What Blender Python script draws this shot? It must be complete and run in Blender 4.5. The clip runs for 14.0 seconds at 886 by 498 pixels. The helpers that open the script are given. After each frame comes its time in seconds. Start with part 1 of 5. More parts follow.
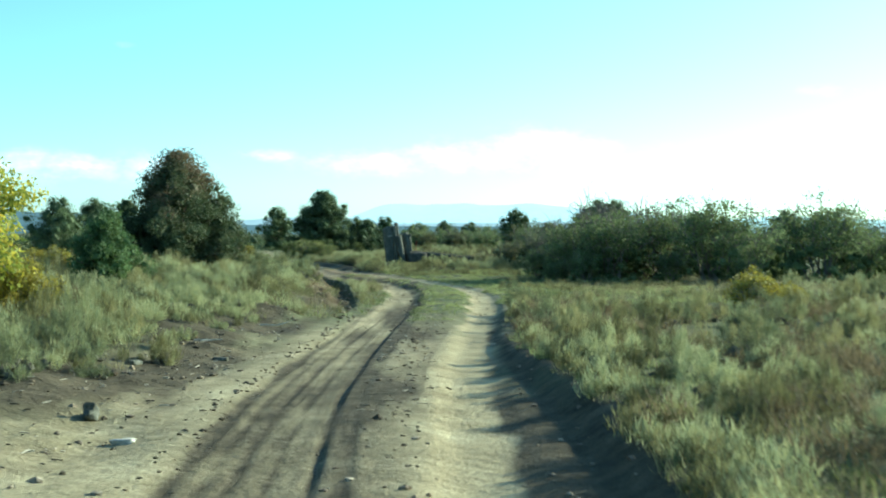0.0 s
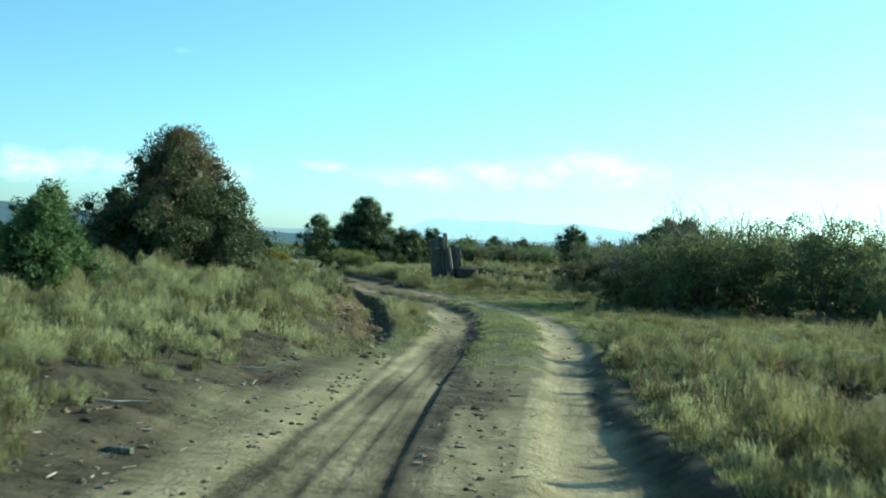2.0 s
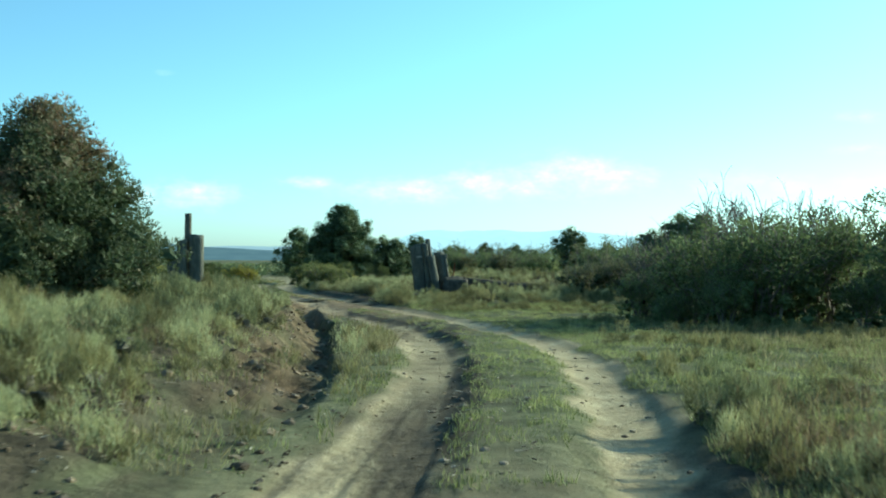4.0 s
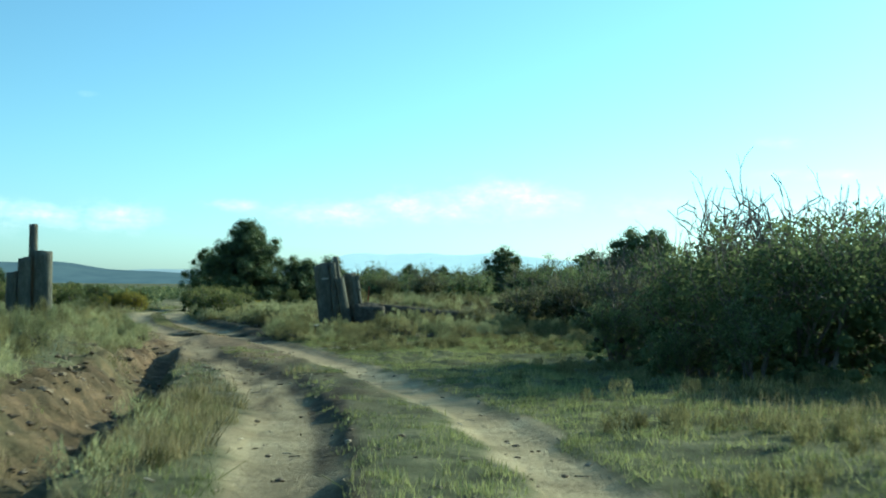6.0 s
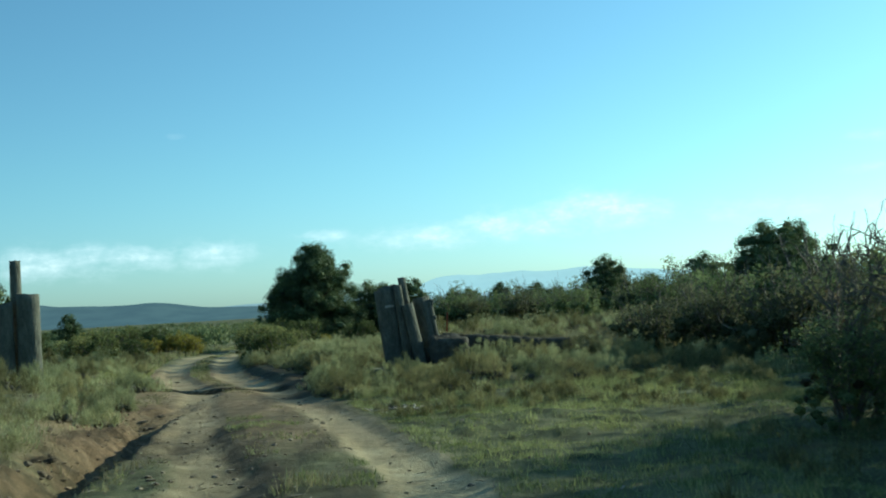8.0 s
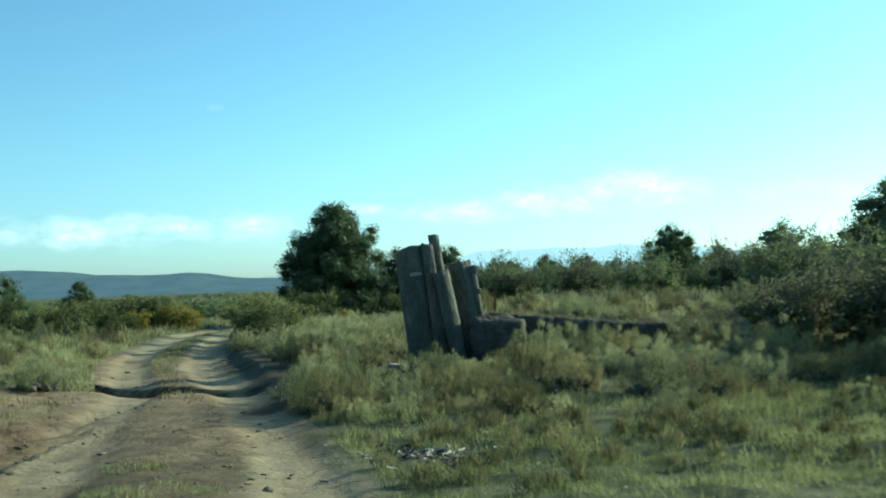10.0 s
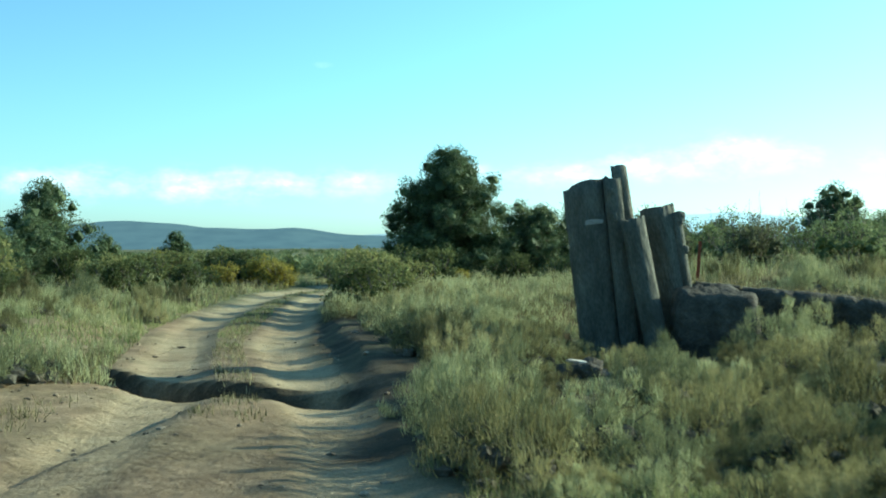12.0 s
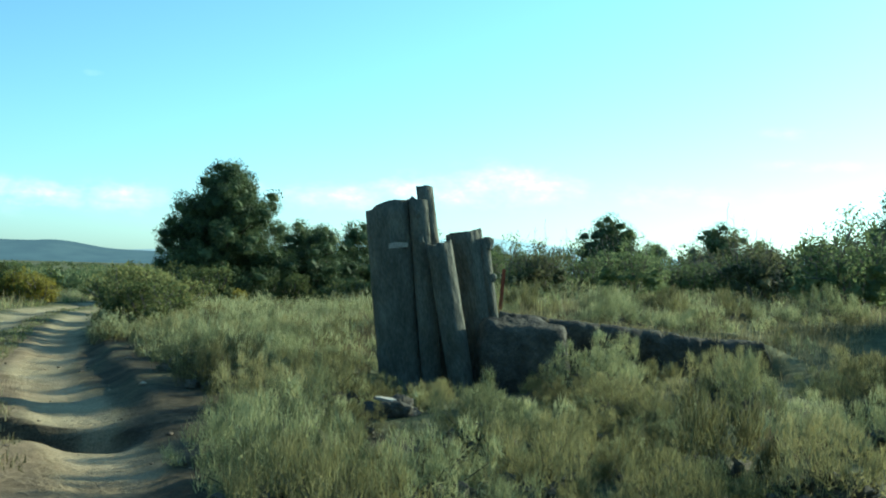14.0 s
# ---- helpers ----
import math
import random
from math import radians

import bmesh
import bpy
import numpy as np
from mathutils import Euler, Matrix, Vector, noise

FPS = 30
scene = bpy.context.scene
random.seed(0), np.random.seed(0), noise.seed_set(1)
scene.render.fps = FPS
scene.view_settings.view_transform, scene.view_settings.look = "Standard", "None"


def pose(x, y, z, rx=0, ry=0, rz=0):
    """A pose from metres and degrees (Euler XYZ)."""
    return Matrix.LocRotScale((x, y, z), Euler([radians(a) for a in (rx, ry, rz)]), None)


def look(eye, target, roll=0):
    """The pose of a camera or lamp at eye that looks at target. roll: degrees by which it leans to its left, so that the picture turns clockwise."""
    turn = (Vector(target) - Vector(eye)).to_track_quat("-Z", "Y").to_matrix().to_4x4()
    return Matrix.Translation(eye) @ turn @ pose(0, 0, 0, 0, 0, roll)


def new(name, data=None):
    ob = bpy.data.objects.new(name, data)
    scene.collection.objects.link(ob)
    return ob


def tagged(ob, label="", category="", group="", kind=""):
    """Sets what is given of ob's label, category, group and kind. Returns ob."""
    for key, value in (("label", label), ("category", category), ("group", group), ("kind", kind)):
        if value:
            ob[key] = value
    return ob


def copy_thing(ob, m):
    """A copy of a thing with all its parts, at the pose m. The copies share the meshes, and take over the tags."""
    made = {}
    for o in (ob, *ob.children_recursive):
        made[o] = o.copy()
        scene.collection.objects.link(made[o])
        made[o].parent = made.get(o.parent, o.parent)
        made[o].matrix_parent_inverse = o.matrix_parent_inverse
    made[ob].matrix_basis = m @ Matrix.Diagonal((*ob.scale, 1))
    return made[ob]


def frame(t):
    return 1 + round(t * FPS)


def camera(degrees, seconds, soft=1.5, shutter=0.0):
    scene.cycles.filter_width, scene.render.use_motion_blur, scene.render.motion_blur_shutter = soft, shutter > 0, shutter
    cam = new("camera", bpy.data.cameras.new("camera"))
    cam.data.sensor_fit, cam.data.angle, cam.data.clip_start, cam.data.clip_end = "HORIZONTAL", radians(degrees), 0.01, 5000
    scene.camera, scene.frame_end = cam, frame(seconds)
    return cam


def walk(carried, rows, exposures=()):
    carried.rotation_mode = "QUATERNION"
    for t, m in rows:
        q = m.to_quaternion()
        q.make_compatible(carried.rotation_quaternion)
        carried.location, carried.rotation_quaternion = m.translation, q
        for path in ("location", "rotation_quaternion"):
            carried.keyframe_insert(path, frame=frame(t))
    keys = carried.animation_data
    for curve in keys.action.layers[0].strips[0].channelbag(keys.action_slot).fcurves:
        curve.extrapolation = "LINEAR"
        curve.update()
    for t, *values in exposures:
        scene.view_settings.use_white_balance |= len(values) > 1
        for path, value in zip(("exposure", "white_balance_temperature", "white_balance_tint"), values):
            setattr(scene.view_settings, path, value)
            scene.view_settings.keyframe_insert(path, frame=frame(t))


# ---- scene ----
cam = camera(39.3, 14.0, soft=1.9, shutter=0.4)
PATH = [
    (0, (-0.32, 0.972, 1.826), (-0.32, 2.972, 1.788), 0.3),
    (0.5, (-0.428, 2.981, 1.729), (-0.474, 4.98, 1.705), 3.5),
    (1, (-0.538, 4.885, 1.639), (-0.629, 6.883, 1.637), 4.2),
    (1.5, (-0.642, 6.871, 1.637), (-0.732, 8.869, 1.629), 2.8),
    (2, (-0.741, 8.87, 1.62), (-0.815, 10.868, 1.606), 2.8),
    (2.5, (-0.809, 10.965, 1.576), (-0.885, 12.964, 1.569), 1.3),
    (5, (-0.629, 22.503, 1.362), (-0.678, 24.502, 1.379), 0.1),
    (5.5, (-0.537, 24.895, 1.343), (-0.561, 26.895, 1.374), -0.2),
    (6, (-0.505, 27.333, 1.349), (-0.446, 29.332, 1.392), 0.4),
    (6.5, (-0.478, 29.709, 1.312), (-0.417, 31.708, 1.331), -0.5),
    (7, (-0.403, 32.163, 1.308), (-0.383, 34.163, 1.336), -2.5),
    (7.5, (-0.36, 34.581, 1.358), (-0.405, 36.578, 1.443), -2.4),
    (8, (-0.334, 36.909, 1.371), (-0.42, 38.906, 1.449), -3.3),
    (10.5, (-1.396, 48.741, 1.142), (-1.553, 50.735, 1.15), -2.1),
    (11, (-1.872, 50.909, 1.097), (-2.046, 52.901, 1.071), -1.9),
    (11.5, (-2.32, 52.549, 1.049), (-2.567, 54.533, 1.025), -0.6),
    (12, (-2.721, 53.855, 1.027), (-3.032, 55.83, 1.009), -0.5),
    (12.5, (-2.994, 54.644, 1.048), (-3.023, 56.643, 1.02), 0.6),
    (13, (-3.103, 55.043, 1.038), (-3.062, 57.042, 1.032), 1.6),
    (13.5, (-3.118, 55.107, 1.017), (-3.046, 57.105, 1.022), 1.3),
    (14, (-3.158, 55.078, 1.042), (-3.103, 57.077, 1.061), 1.4),
]
EXPOSURES = [(0, 1.0), (0.5, 0.80), (1, 0.66), (1.5, 0.62), (2, 0.60), (2.5, 0.65), (5, 0.62), (6, 0.50), (6.5, 0.50), (7, 0.46), (7.5, 0.36), (8, 0.12), (10.5, 0.60), (11.5, 0.73), (12, 0.81), (12.5, 0.87), (13, 0.81), (13.5, 0.69), (14, 0.65)]
walk(cam, [(t, look(eye, target, roll)) for t, eye, target, roll in PATH], EXPOSURES)


# ---- world, sun ----
SUN_AZ, SUN_EL = 60.0, 20.5          # degrees to the right of +y, and above the horizon
to_sun = Vector((math.sin(radians(SUN_AZ)) * math.cos(radians(SUN_EL)),
                 math.cos(radians(SUN_AZ)) * math.cos(radians(SUN_EL)), math.sin(radians(SUN_EL))))
sun = new("sun", bpy.data.lights.new("sun", "SUN"))
sun.data.energy, sun.data.angle, sun.data.color = 5.35, radians(0.6), (0.83, 0.89, 0.67)
sun.matrix_world = look(to_sun * 100, (0, 0, 0))


def build_world():
    w = bpy.data.worlds.new("sky")
    w.use_nodes = True
    scene.world = w
    nt = w.node_tree
    N, L = nt.nodes, nt.links
    bg = N["Background"]
    sky = N.new("ShaderNodeTexSky")
    sky.sky_type, sky.sun_disc = "NISHITA", False
    sky.sun_elevation, sky.sun_rotation = radians(SUN_EL), radians(SUN_AZ)
    sky.air_density, sky.dust_density, sky.ozone_density = 1.0, 3.2, 3.0
    sky.altitude = 2000
    tc = N.new("ShaderNodeTexCoord")
    sep = N.new("ShaderNodeSeparateXYZ")
    L.new(tc.outputs["Generated"], sep.inputs[0])

    def math_node(op, a, b=None, c=None, clamp=False):
        m = N.new("ShaderNodeMath")
        m.operation, m.use_clamp = op, clamp
        for k, v in enumerate((a, b, c)):
            if v is None:
                continue
            if isinstance(v, (int, float)):
                m.inputs[k].default_value = v
            else:
                L.new(v, m.inputs[k])
        return m.outputs[0]

    def ramp(v, a, b):
        m = N.new("ShaderNodeMapRange")
        m.interpolation_type = "SMOOTHSTEP"
        m.inputs["From Min"].default_value, m.inputs["From Max"].default_value = a, b
        L.new(v, m.inputs["Value"])
        return m.outputs["Result"]

    az = math_node("ARCTAN2", sep.outputs["X"], sep.outputs["Y"])
    el = math_node("ARCSINE", sep.outputs["Z"])
    comb = N.new("ShaderNodeCombineXYZ")
    L.new(math_node("MULTIPLY", az, 1.0), comb.inputs[0])
    L.new(math_node("MULTIPLY", el, 1.9), comb.inputs[1])
    nz = N.new("ShaderNodeTexNoise")
    nz.inputs["Scale"].default_value, nz.inputs["Detail"].default_value, nz.inputs["Roughness"].default_value = 34, 8, 0.62
    L.new(comb.outputs[0], nz.inputs["Vector"])
    big = N.new("ShaderNodeTexNoise")
    big.inputs["Scale"].default_value, big.inputs["Detail"].default_value = 6, 3
    L.new(comb.outputs[0], big.inputs["Vector"])
    # banks of cumulus low over the hills: soft lumps broken up by noise
    total = None
    for a0, e0, wa, we, k in ((-0.345, 0.043, 0.050, 0.010, 1.0), (-0.285, 0.044, 0.040, 0.008, 0.9), (-0.225, 0.044, 0.030, 0.009, 1.0), (-0.140, 0.055, 0.022, 0.004, 0.8),
                              (-0.060, 0.049, 0.050, 0.008, 0.9), (0.010, 0.055, 0.045, 0.010, 1.0), (0.075, 0.061, 0.040, 0.013, 1.05), (0.115, 0.060, 0.028, 0.010, 0.9),
                              (0.20, 0.055, 0.06, 0.008, 0.7), (0.33, 0.080, 0.05, 0.004, 0.7), (0.33, 0.050, 0.06, 0.010, 0.7), (-0.45, 0.045, 0.05, 0.010, 0.9), (0.30, 0.105, 0.025, 0.004, 0.55)):
        q = math_node("ADD", math_node("POWER", math_node("MULTIPLY", math_node("SUBTRACT", az, a0), 0.85 / wa), 2.0),
                      math_node("POWER", math_node("ABSOLUTE", math_node("MULTIPLY", math_node("SUBTRACT", el, e0), 0.72 / we)), 2.0))
        g = math_node("MULTIPLY", math_node("POWER", 2.718, math_node("MULTIPLY", q, -1.0)), k)
        total = g if total is None else math_node("MAXIMUM", total, g)
    rough_in = math_node("ADD", total, math_node("MULTIPLY", math_node("SUBTRACT", nz.outputs["Fac"], 0.5), 2.6))
    body = math_node("MULTIPLY", ramp(rough_in, 0.05, 1.2), ramp(total, 0.0, 0.6))
    d1 = math_node("ADD", math_node("POWER", math_node("MULTIPLY", math_node("ADD", az, 0.249), 110), 2.0),
                   math_node("POWER", math_node("MULTIPLY", math_node("SUBTRACT", el, 0.1385), 420), 2.0))
    d1 = math_node("ADD", d1, math_node("MULTIPLY", math_node("SUBTRACT", nz.outputs["Fac"], 0.5), 6.0))
    wisp = math_node("MULTIPLY", math_node("SUBTRACT", 1.0, ramp(d1, -0.9, 1.6)), 0.12)
    cover = math_node("MAXIMUM", math_node("MULTIPLY", body, 0.42), wisp, clamp=True)
    tint = N.new("ShaderNodeMix")
    tint.data_type, tint.blend_type = "RGBA", "MULTIPLY"
    tint.inputs["Factor"].default_value = 1
    L.new(sky.outputs["Color"], tint.inputs["A"])
    low = N.new("ShaderNodeMix")
    low.data_type = "RGBA"
    L.new(ramp(el, 0.0, 0.12), low.inputs["Factor"])
    low.inputs["A"].default_value, low.inputs["B"].default_value = (0.555, 0.89, 0.93, 1), (0.555, 0.95, 0.87, 1)
    L.new(low.outputs["Result"], tint.inputs["B"])
    glow = N.new("ShaderNodeVectorMath")
    glow.operation = "DOT_PRODUCT"
    L.new(tc.outputs["Generated"], glow.inputs[0])
    glow.inputs[1].default_value = to_sun
    haze = N.new("ShaderNodeVectorMath")
    haze.operation = "SCALE"
    L.new(tint.outputs["Result"], haze.inputs[0])
    L.new(math_node("MULTIPLY_ADD", glow.outputs["Value"], 0.36, 0.83), haze.inputs["Scale"])
    mix = N.new("ShaderNodeMix")
    mix.data_type = "RGBA"
    L.new(cover, mix.inputs["Factor"])
    L.new(haze.outputs["Vector"], mix.inputs["A"])
    # greyer bodies, white crests
    puff = N.new("ShaderNodeMix")
    puff.data_type = "RGBA"
    L.new(ramp(rough_in, 0.7, 1.7), puff.inputs["Factor"])
    puff.inputs["A"].default_value, puff.inputs["B"].default_value = (4.3, 6.0, 6.5, 1), (8.4, 9.8, 9.8, 1)
    L.new(puff.outputs["Result"], mix.inputs["B"])
    L.new(mix.outputs["Result"], bg.inputs["Color"])
    bg.inputs["Strength"].default_value = 0.18


build_world()


# ---- materials ----
def material(name, ramp_cols, scale=4.0, detail=8.0, rough=0.9, bump=0.3, bump_scale=30.0, translucent=0.0, island=0.0, obj_random=0.0, stretch=None, spec=0.25, fine=0.25, rise=None):
    """A surface of mixed tones: coarse noise through a ramp, fine grain over it, relief by noise."""
    m = bpy.data.materials.new(name)
    m.use_nodes = True
    N, L = m.node_tree.nodes, m.node_tree.links
    b = N["Principled BSDF"]
    b.inputs["Roughness"].default_value = rough
    b.inputs["Specular IOR Level"].default_value = spec
    tc = N.new("ShaderNodeTexCoord")
    vec = tc.outputs["Object"]
    if stretch:
        mp = N.new("ShaderNodeMapping")
        mp.inputs["Scale"].default_value = stretch
        L.new(vec, mp.inputs["Vector"])
        vec = mp.outputs["Vector"]
    nz = N.new("ShaderNodeTexNoise")
    nz.inputs["Scale"].default_value, nz.inputs["Detail"].default_value = scale, detail
    nz.inputs["Roughness"].default_value = 0.62
    L.new(vec, nz.inputs["Vector"])
    fac = nz.outputs["Fac"]
    for amount, kind, socket in ((island, "ShaderNodeNewGeometry", "Random Per Island"), (obj_random, "ShaderNodeObjectInfo", "Random")):
        if amount:
            a = N.new("ShaderNodeMath")
            a.operation = "MULTIPLY_ADD"
            L.new(N.new(kind).outputs[socket], a.inputs[0])
            a.inputs[1].default_value = amount
            sub = N.new("ShaderNodeMath")
            sub.operation = "SUBTRACT"
            L.new(fac, sub.inputs[0])
            sub.inputs[1].default_value = amount / 2
            L.new(sub.outputs[0], a.inputs[2])
            fac = a.outputs[0]
    if rise:
        sp, up, ad = N.new("ShaderNodeSeparateXYZ"), N.new("ShaderNodeMapRange"), N.new("ShaderNodeMath")
        L.new(tc.outputs["Object"], sp.inputs[0])
        L.new(sp.outputs["Z"], up.inputs["Value"])
        for socket, value in zip(("From Min", "From Max", "To Min", "To Max"), rise):
            up.inputs[socket].default_value = value
        L.new(up.outputs["Result"], ad.inputs[0])
        L.new(fac, ad.inputs[1])
        fac = ad.outputs[0]
    r = N.new("ShaderNodeValToRGB")
    els = r.color_ramp.elements
    while len(els) < len(ramp_cols):
        els.new(0.5)
    for e, (p, c) in zip(els, ramp_cols):
        e.position, e.color = p, (*c, 1)
    L.new(fac, r.inputs["Fac"])
    col = r.outputs["Color"]
    if fine:
        fz = N.new("ShaderNodeTexNoise")
        fz.inputs["Scale"].default_value, fz.inputs["Detail"].default_value = scale * 14, 4
        L.new(vec, fz.inputs["Vector"])
        fr = N.new("ShaderNodeMapRange")
        fr.inputs["From Min"].default_value, fr.inputs["From Max"].default_value = 0.3, 0.7
        fr.inputs["To Min"].default_value, fr.inputs["To Max"].default_value = 1 - fine, 1 + fine
        L.new(fz.outputs["Fac"], fr.inputs["Value"])
        mu = N.new("ShaderNodeMix")
        mu.data_type, mu.blend_type = "RGBA", "MULTIPLY"
        mu.inputs["Factor"].default_value = 1
        L.new(col, mu.inputs["A"])
        L.new(fr.outputs["Result"], mu.inputs["B"])
        col = mu.outputs["Result"]
    L.new(col, b.inputs["Base Color"])
    if bump:
        bz = N.new("ShaderNodeTexNoise")
        bz.inputs["Scale"].default_value, bz.inputs["Detail"].default_value = bump_scale, 6
        L.new(vec, bz.inputs["Vector"])
        bp = N.new("ShaderNodeBump")
        bp.inputs["Strength"].default_value, bp.inputs["Distance"].default_value = bump, 0.05
        L.new(bz.outputs["Fac"], bp.inputs["Height"])
        L.new(bp.outputs["Normal"], b.inputs["Normal"])
    if translucent:
        t = N.new("ShaderNodeBsdfTranslucent")
        L.new(col, t.inputs["Color"])
        mx = N.new("ShaderNodeMixShader")
        mx.inputs["Fac"].default_value = translucent
        L.new(b.outputs["BSDF"], mx.inputs[1])
        L.new(t.outputs["BSDF"], mx.inputs[2])
        L.new(mx.outputs["Shader"], N["Material Output"].inputs["Surface"])
    return m


M = {}
M["bark"] = material("bark", [(0.3, (0.045, 0.034, 0.026)), (0.7, (0.12, 0.095, 0.075))], 6, stretch=(1, 1, 0.25), bump=0.6)
M["twig"] = material("grey_twig", [(0.3, (0.10, 0.085, 0.07)), (0.7, (0.22, 0.19, 0.16))], 6, bump=0)
# dead inner wood, kept dark to stand for shade inside the bushes too
M["wood_and_shade"] = material("inner_twigs_and_shade", [(0.3, (0.062, 0.058, 0.042)), (0.7, (0.145, 0.132, 0.098))], 9, bump=0.6, bump_scale=40)
M["pine"] = material("pine_needles", [(0.33, (0.052, 0.080, 0.040)), (0.5, (0.094, 0.140, 0.062)), (0.68, (0.150, 0.198, 0.090))], 1.6, bump=0, translucent=0.3, island=0.25, obj_random=0.15, rough=0.65, fine=0)
M["young_pine"] = material("young_pine_needles", [(0.33, (0.058, 0.105, 0.038)), (0.5, (0.096, 0.165, 0.060)), (0.66, (0.145, 0.225, 0.088))], 1.6, bump=0, translucent=0.35, island=0.2, rough=0.65, fine=0)
M["pine_brown"] = material("browning_pine_needles", [(0.36, (0.052, 0.080, 0.036)), (0.54, (0.092, 0.122, 0.056)), (0.66, (0.150, 0.132, 0.072)), (0.78, (0.235, 0.150, 0.092))], 0.9, bump=0, translucent=0.32, island=0.2, rough=0.65, fine=0, rise=(1.0, 3.4, -0.06, 0.17))
M["yellow_leaf"] = material("yellow_leaves", [(0.33, (0.22, 0.27, 0.05)), (0.5, (0.42, 0.41, 0.06)), (0.68, (0.58, 0.44, 0.06))], 1.2, bump=0, translucent=0.45, island=0.35, rough=0.6, fine=0)
M["gold_leaf"] = material("golden_leaves", [(0.25, (0.15, 0.145, 0.04)), (0.55, (0.32, 0.275, 0.05)), (0.8, (0.44, 0.32, 0.05))], 2, bump=0, translucent=0.4, island=0.4, rough=0.6, fine=0)
M["oak_leaf"] = material("scrub_leaves", [(0.32, (0.090, 0.124, 0.056)), (0.5, (0.150, 0.198, 0.088)), (0.68, (0.245, 0.295, 0.136))], 0.9, bump=0, translucent=0.5, island=0.28, obj_random=0.15, rough=0.75, spec=0.1, fine=0)
M["bush_leaf"] = material("bush_leaves", [(0.32, (0.066, 0.086, 0.034)), (0.5, (0.116, 0.142, 0.056)), (0.7, (0.22, 0.225, 0.09))], 0.9, bump=0, translucent=0.5, island=0.35, obj_random=0.5, rough=0.75, spec=0.1, fine=0)
M["russet_leaf"] = material("russet_leaves", [(0.32, (0.072, 0.060, 0.034)), (0.5, (0.135, 0.108, 0.060)), (0.66, (0.225, 0.168, 0.098))], 1.2, bump=0, translucent=0.42, island=0.4, rough=0.65, fine=0)
M["brown_oak"] = material("browned_oak_leaves", [(0.32, (0.074, 0.084, 0.044)), (0.5, (0.130, 0.140, 0.074)), (0.66, (0.205, 0.206, 0.112))], 1.2, bump=0, translucent=0.42, island=0.4, obj_random=0.2, rough=0.7, spec=0.1, fine=0)
M["sage"] = material("sage_leaves", [(0.28, (0.120, 0.136, 0.068)), (0.5, (0.255, 0.280, 0.142)), (0.72, (0.45, 0.455, 0.24))], 0.8, bump=0, translucent=0.38, island=0.3, obj_random=0.42, rough=0.8, fine=0)
M["rabbit"] = material("rabbitbrush_leaves", [(0.28, (0.105, 0.100, 0.046)), (0.5, (0.222, 0.218, 0.098)), (0.72, (0.38, 0.345, 0.17))], 0.8, bump=0, translucent=0.4, island=0.3, obj_random=0.42, rough=0.8, fine=0)
M["green_grass"] = material("green_grass", [(0.32, (0.108, 0.136, 0.052)), (0.5, (0.215, 0.250, 0.100)), (0.66, (0.36, 0.38, 0.165))], 0.35, bump=0, translucent=0.45, island=0.4, rough=0.7, fine=0)
M["dry_grass"] = material("dry_grass", [(0.3, (0.115, 0.105, 0.052)), (0.5, (0.23, 0.21, 0.11)), (0.68, (0.36, 0.315, 0.175))], 0.5, bump=0, translucent=0.4, island=0.5, rough=0.8, fine=0)
M["far_leaf"] = material("distant_scrub", [(0.32, (0.0643, 0.0955, 0.0459)), (0.5, (0.117, 0.16, 0.0739)), (0.66, (0.222, 0.242, 0.109))], 0.06, bump=0, translucent=0.35, island=0.4, rough=0.8, fine=0)
M["post"] = material("weathered_grey_wood", [(0.25, (0.058, 0.060, 0.049)), (0.5, (0.116, 0.119, 0.098)), (0.78, (0.205, 0.205, 0.170))], 3.0, stretch=(1.4, 1.4, 0.45), bump=0.9, bump_scale=13, rough=0.95, spec=0.1)
M["stone"] = material("dark_stone", [(0.25, (0.04, 0.040, 0.036)), (0.55, (0.082, 0.080, 0.070)), (0.8, (0.12, 0.114, 0.102))], 3.5, bump=0.9, bump_scale=14, rough=0.95, spec=0.15)
M["soil_log"] = material("rotting_log", [(0.25, (0.036, 0.034, 0.029)), (0.55, (0.085, 0.080, 0.066)), (0.8, (0.165, 0.153, 0.125))], 4, bump=1.0, bump_scale=12, rough=0.95, spec=0.1)
M["pale_wood"] = material("pale_wood", [(0.3, (0.30, 0.26, 0.205)), (0.7, (0.62, 0.58, 0.49))], 5, stretch=(0.3, 1, 1), obj_random=0.3, bump=0.4)
M["pebble"] = material("pebble", [(0.25, (0.149, 0.115, 0.0825)), (0.7, (0.414, 0.345, 0.248))], 3, obj_random=0.5, island=0.5, bump=0.4)
M["litter"] = material("dry_litter", [(0.3, (0.06, 0.05, 0.038)), (0.5, (0.20, 0.17, 0.125)), (0.7, (0.46, 0.41, 0.32))], 3, island=0.8, bump=0)
M["clod"] = material("soil_clod", [(0.3, (0.085, 0.064, 0.042)), (0.7, (0.27, 0.205, 0.135))], 6, island=0.6, bump=0.6, bump_scale=25)
M["rust"] = material("rust", [(0.3, (0.17, 0.045, 0.025)), (0.7, (0.36, 0.10, 0.05))], 12, bump=0.4)
M["weathered_tag"] = material("pale_lichen", [(0.3, (0.26, 0.26, 0.23)), (0.7, (0.42, 0.42, 0.37))], 20, bump=0.4)


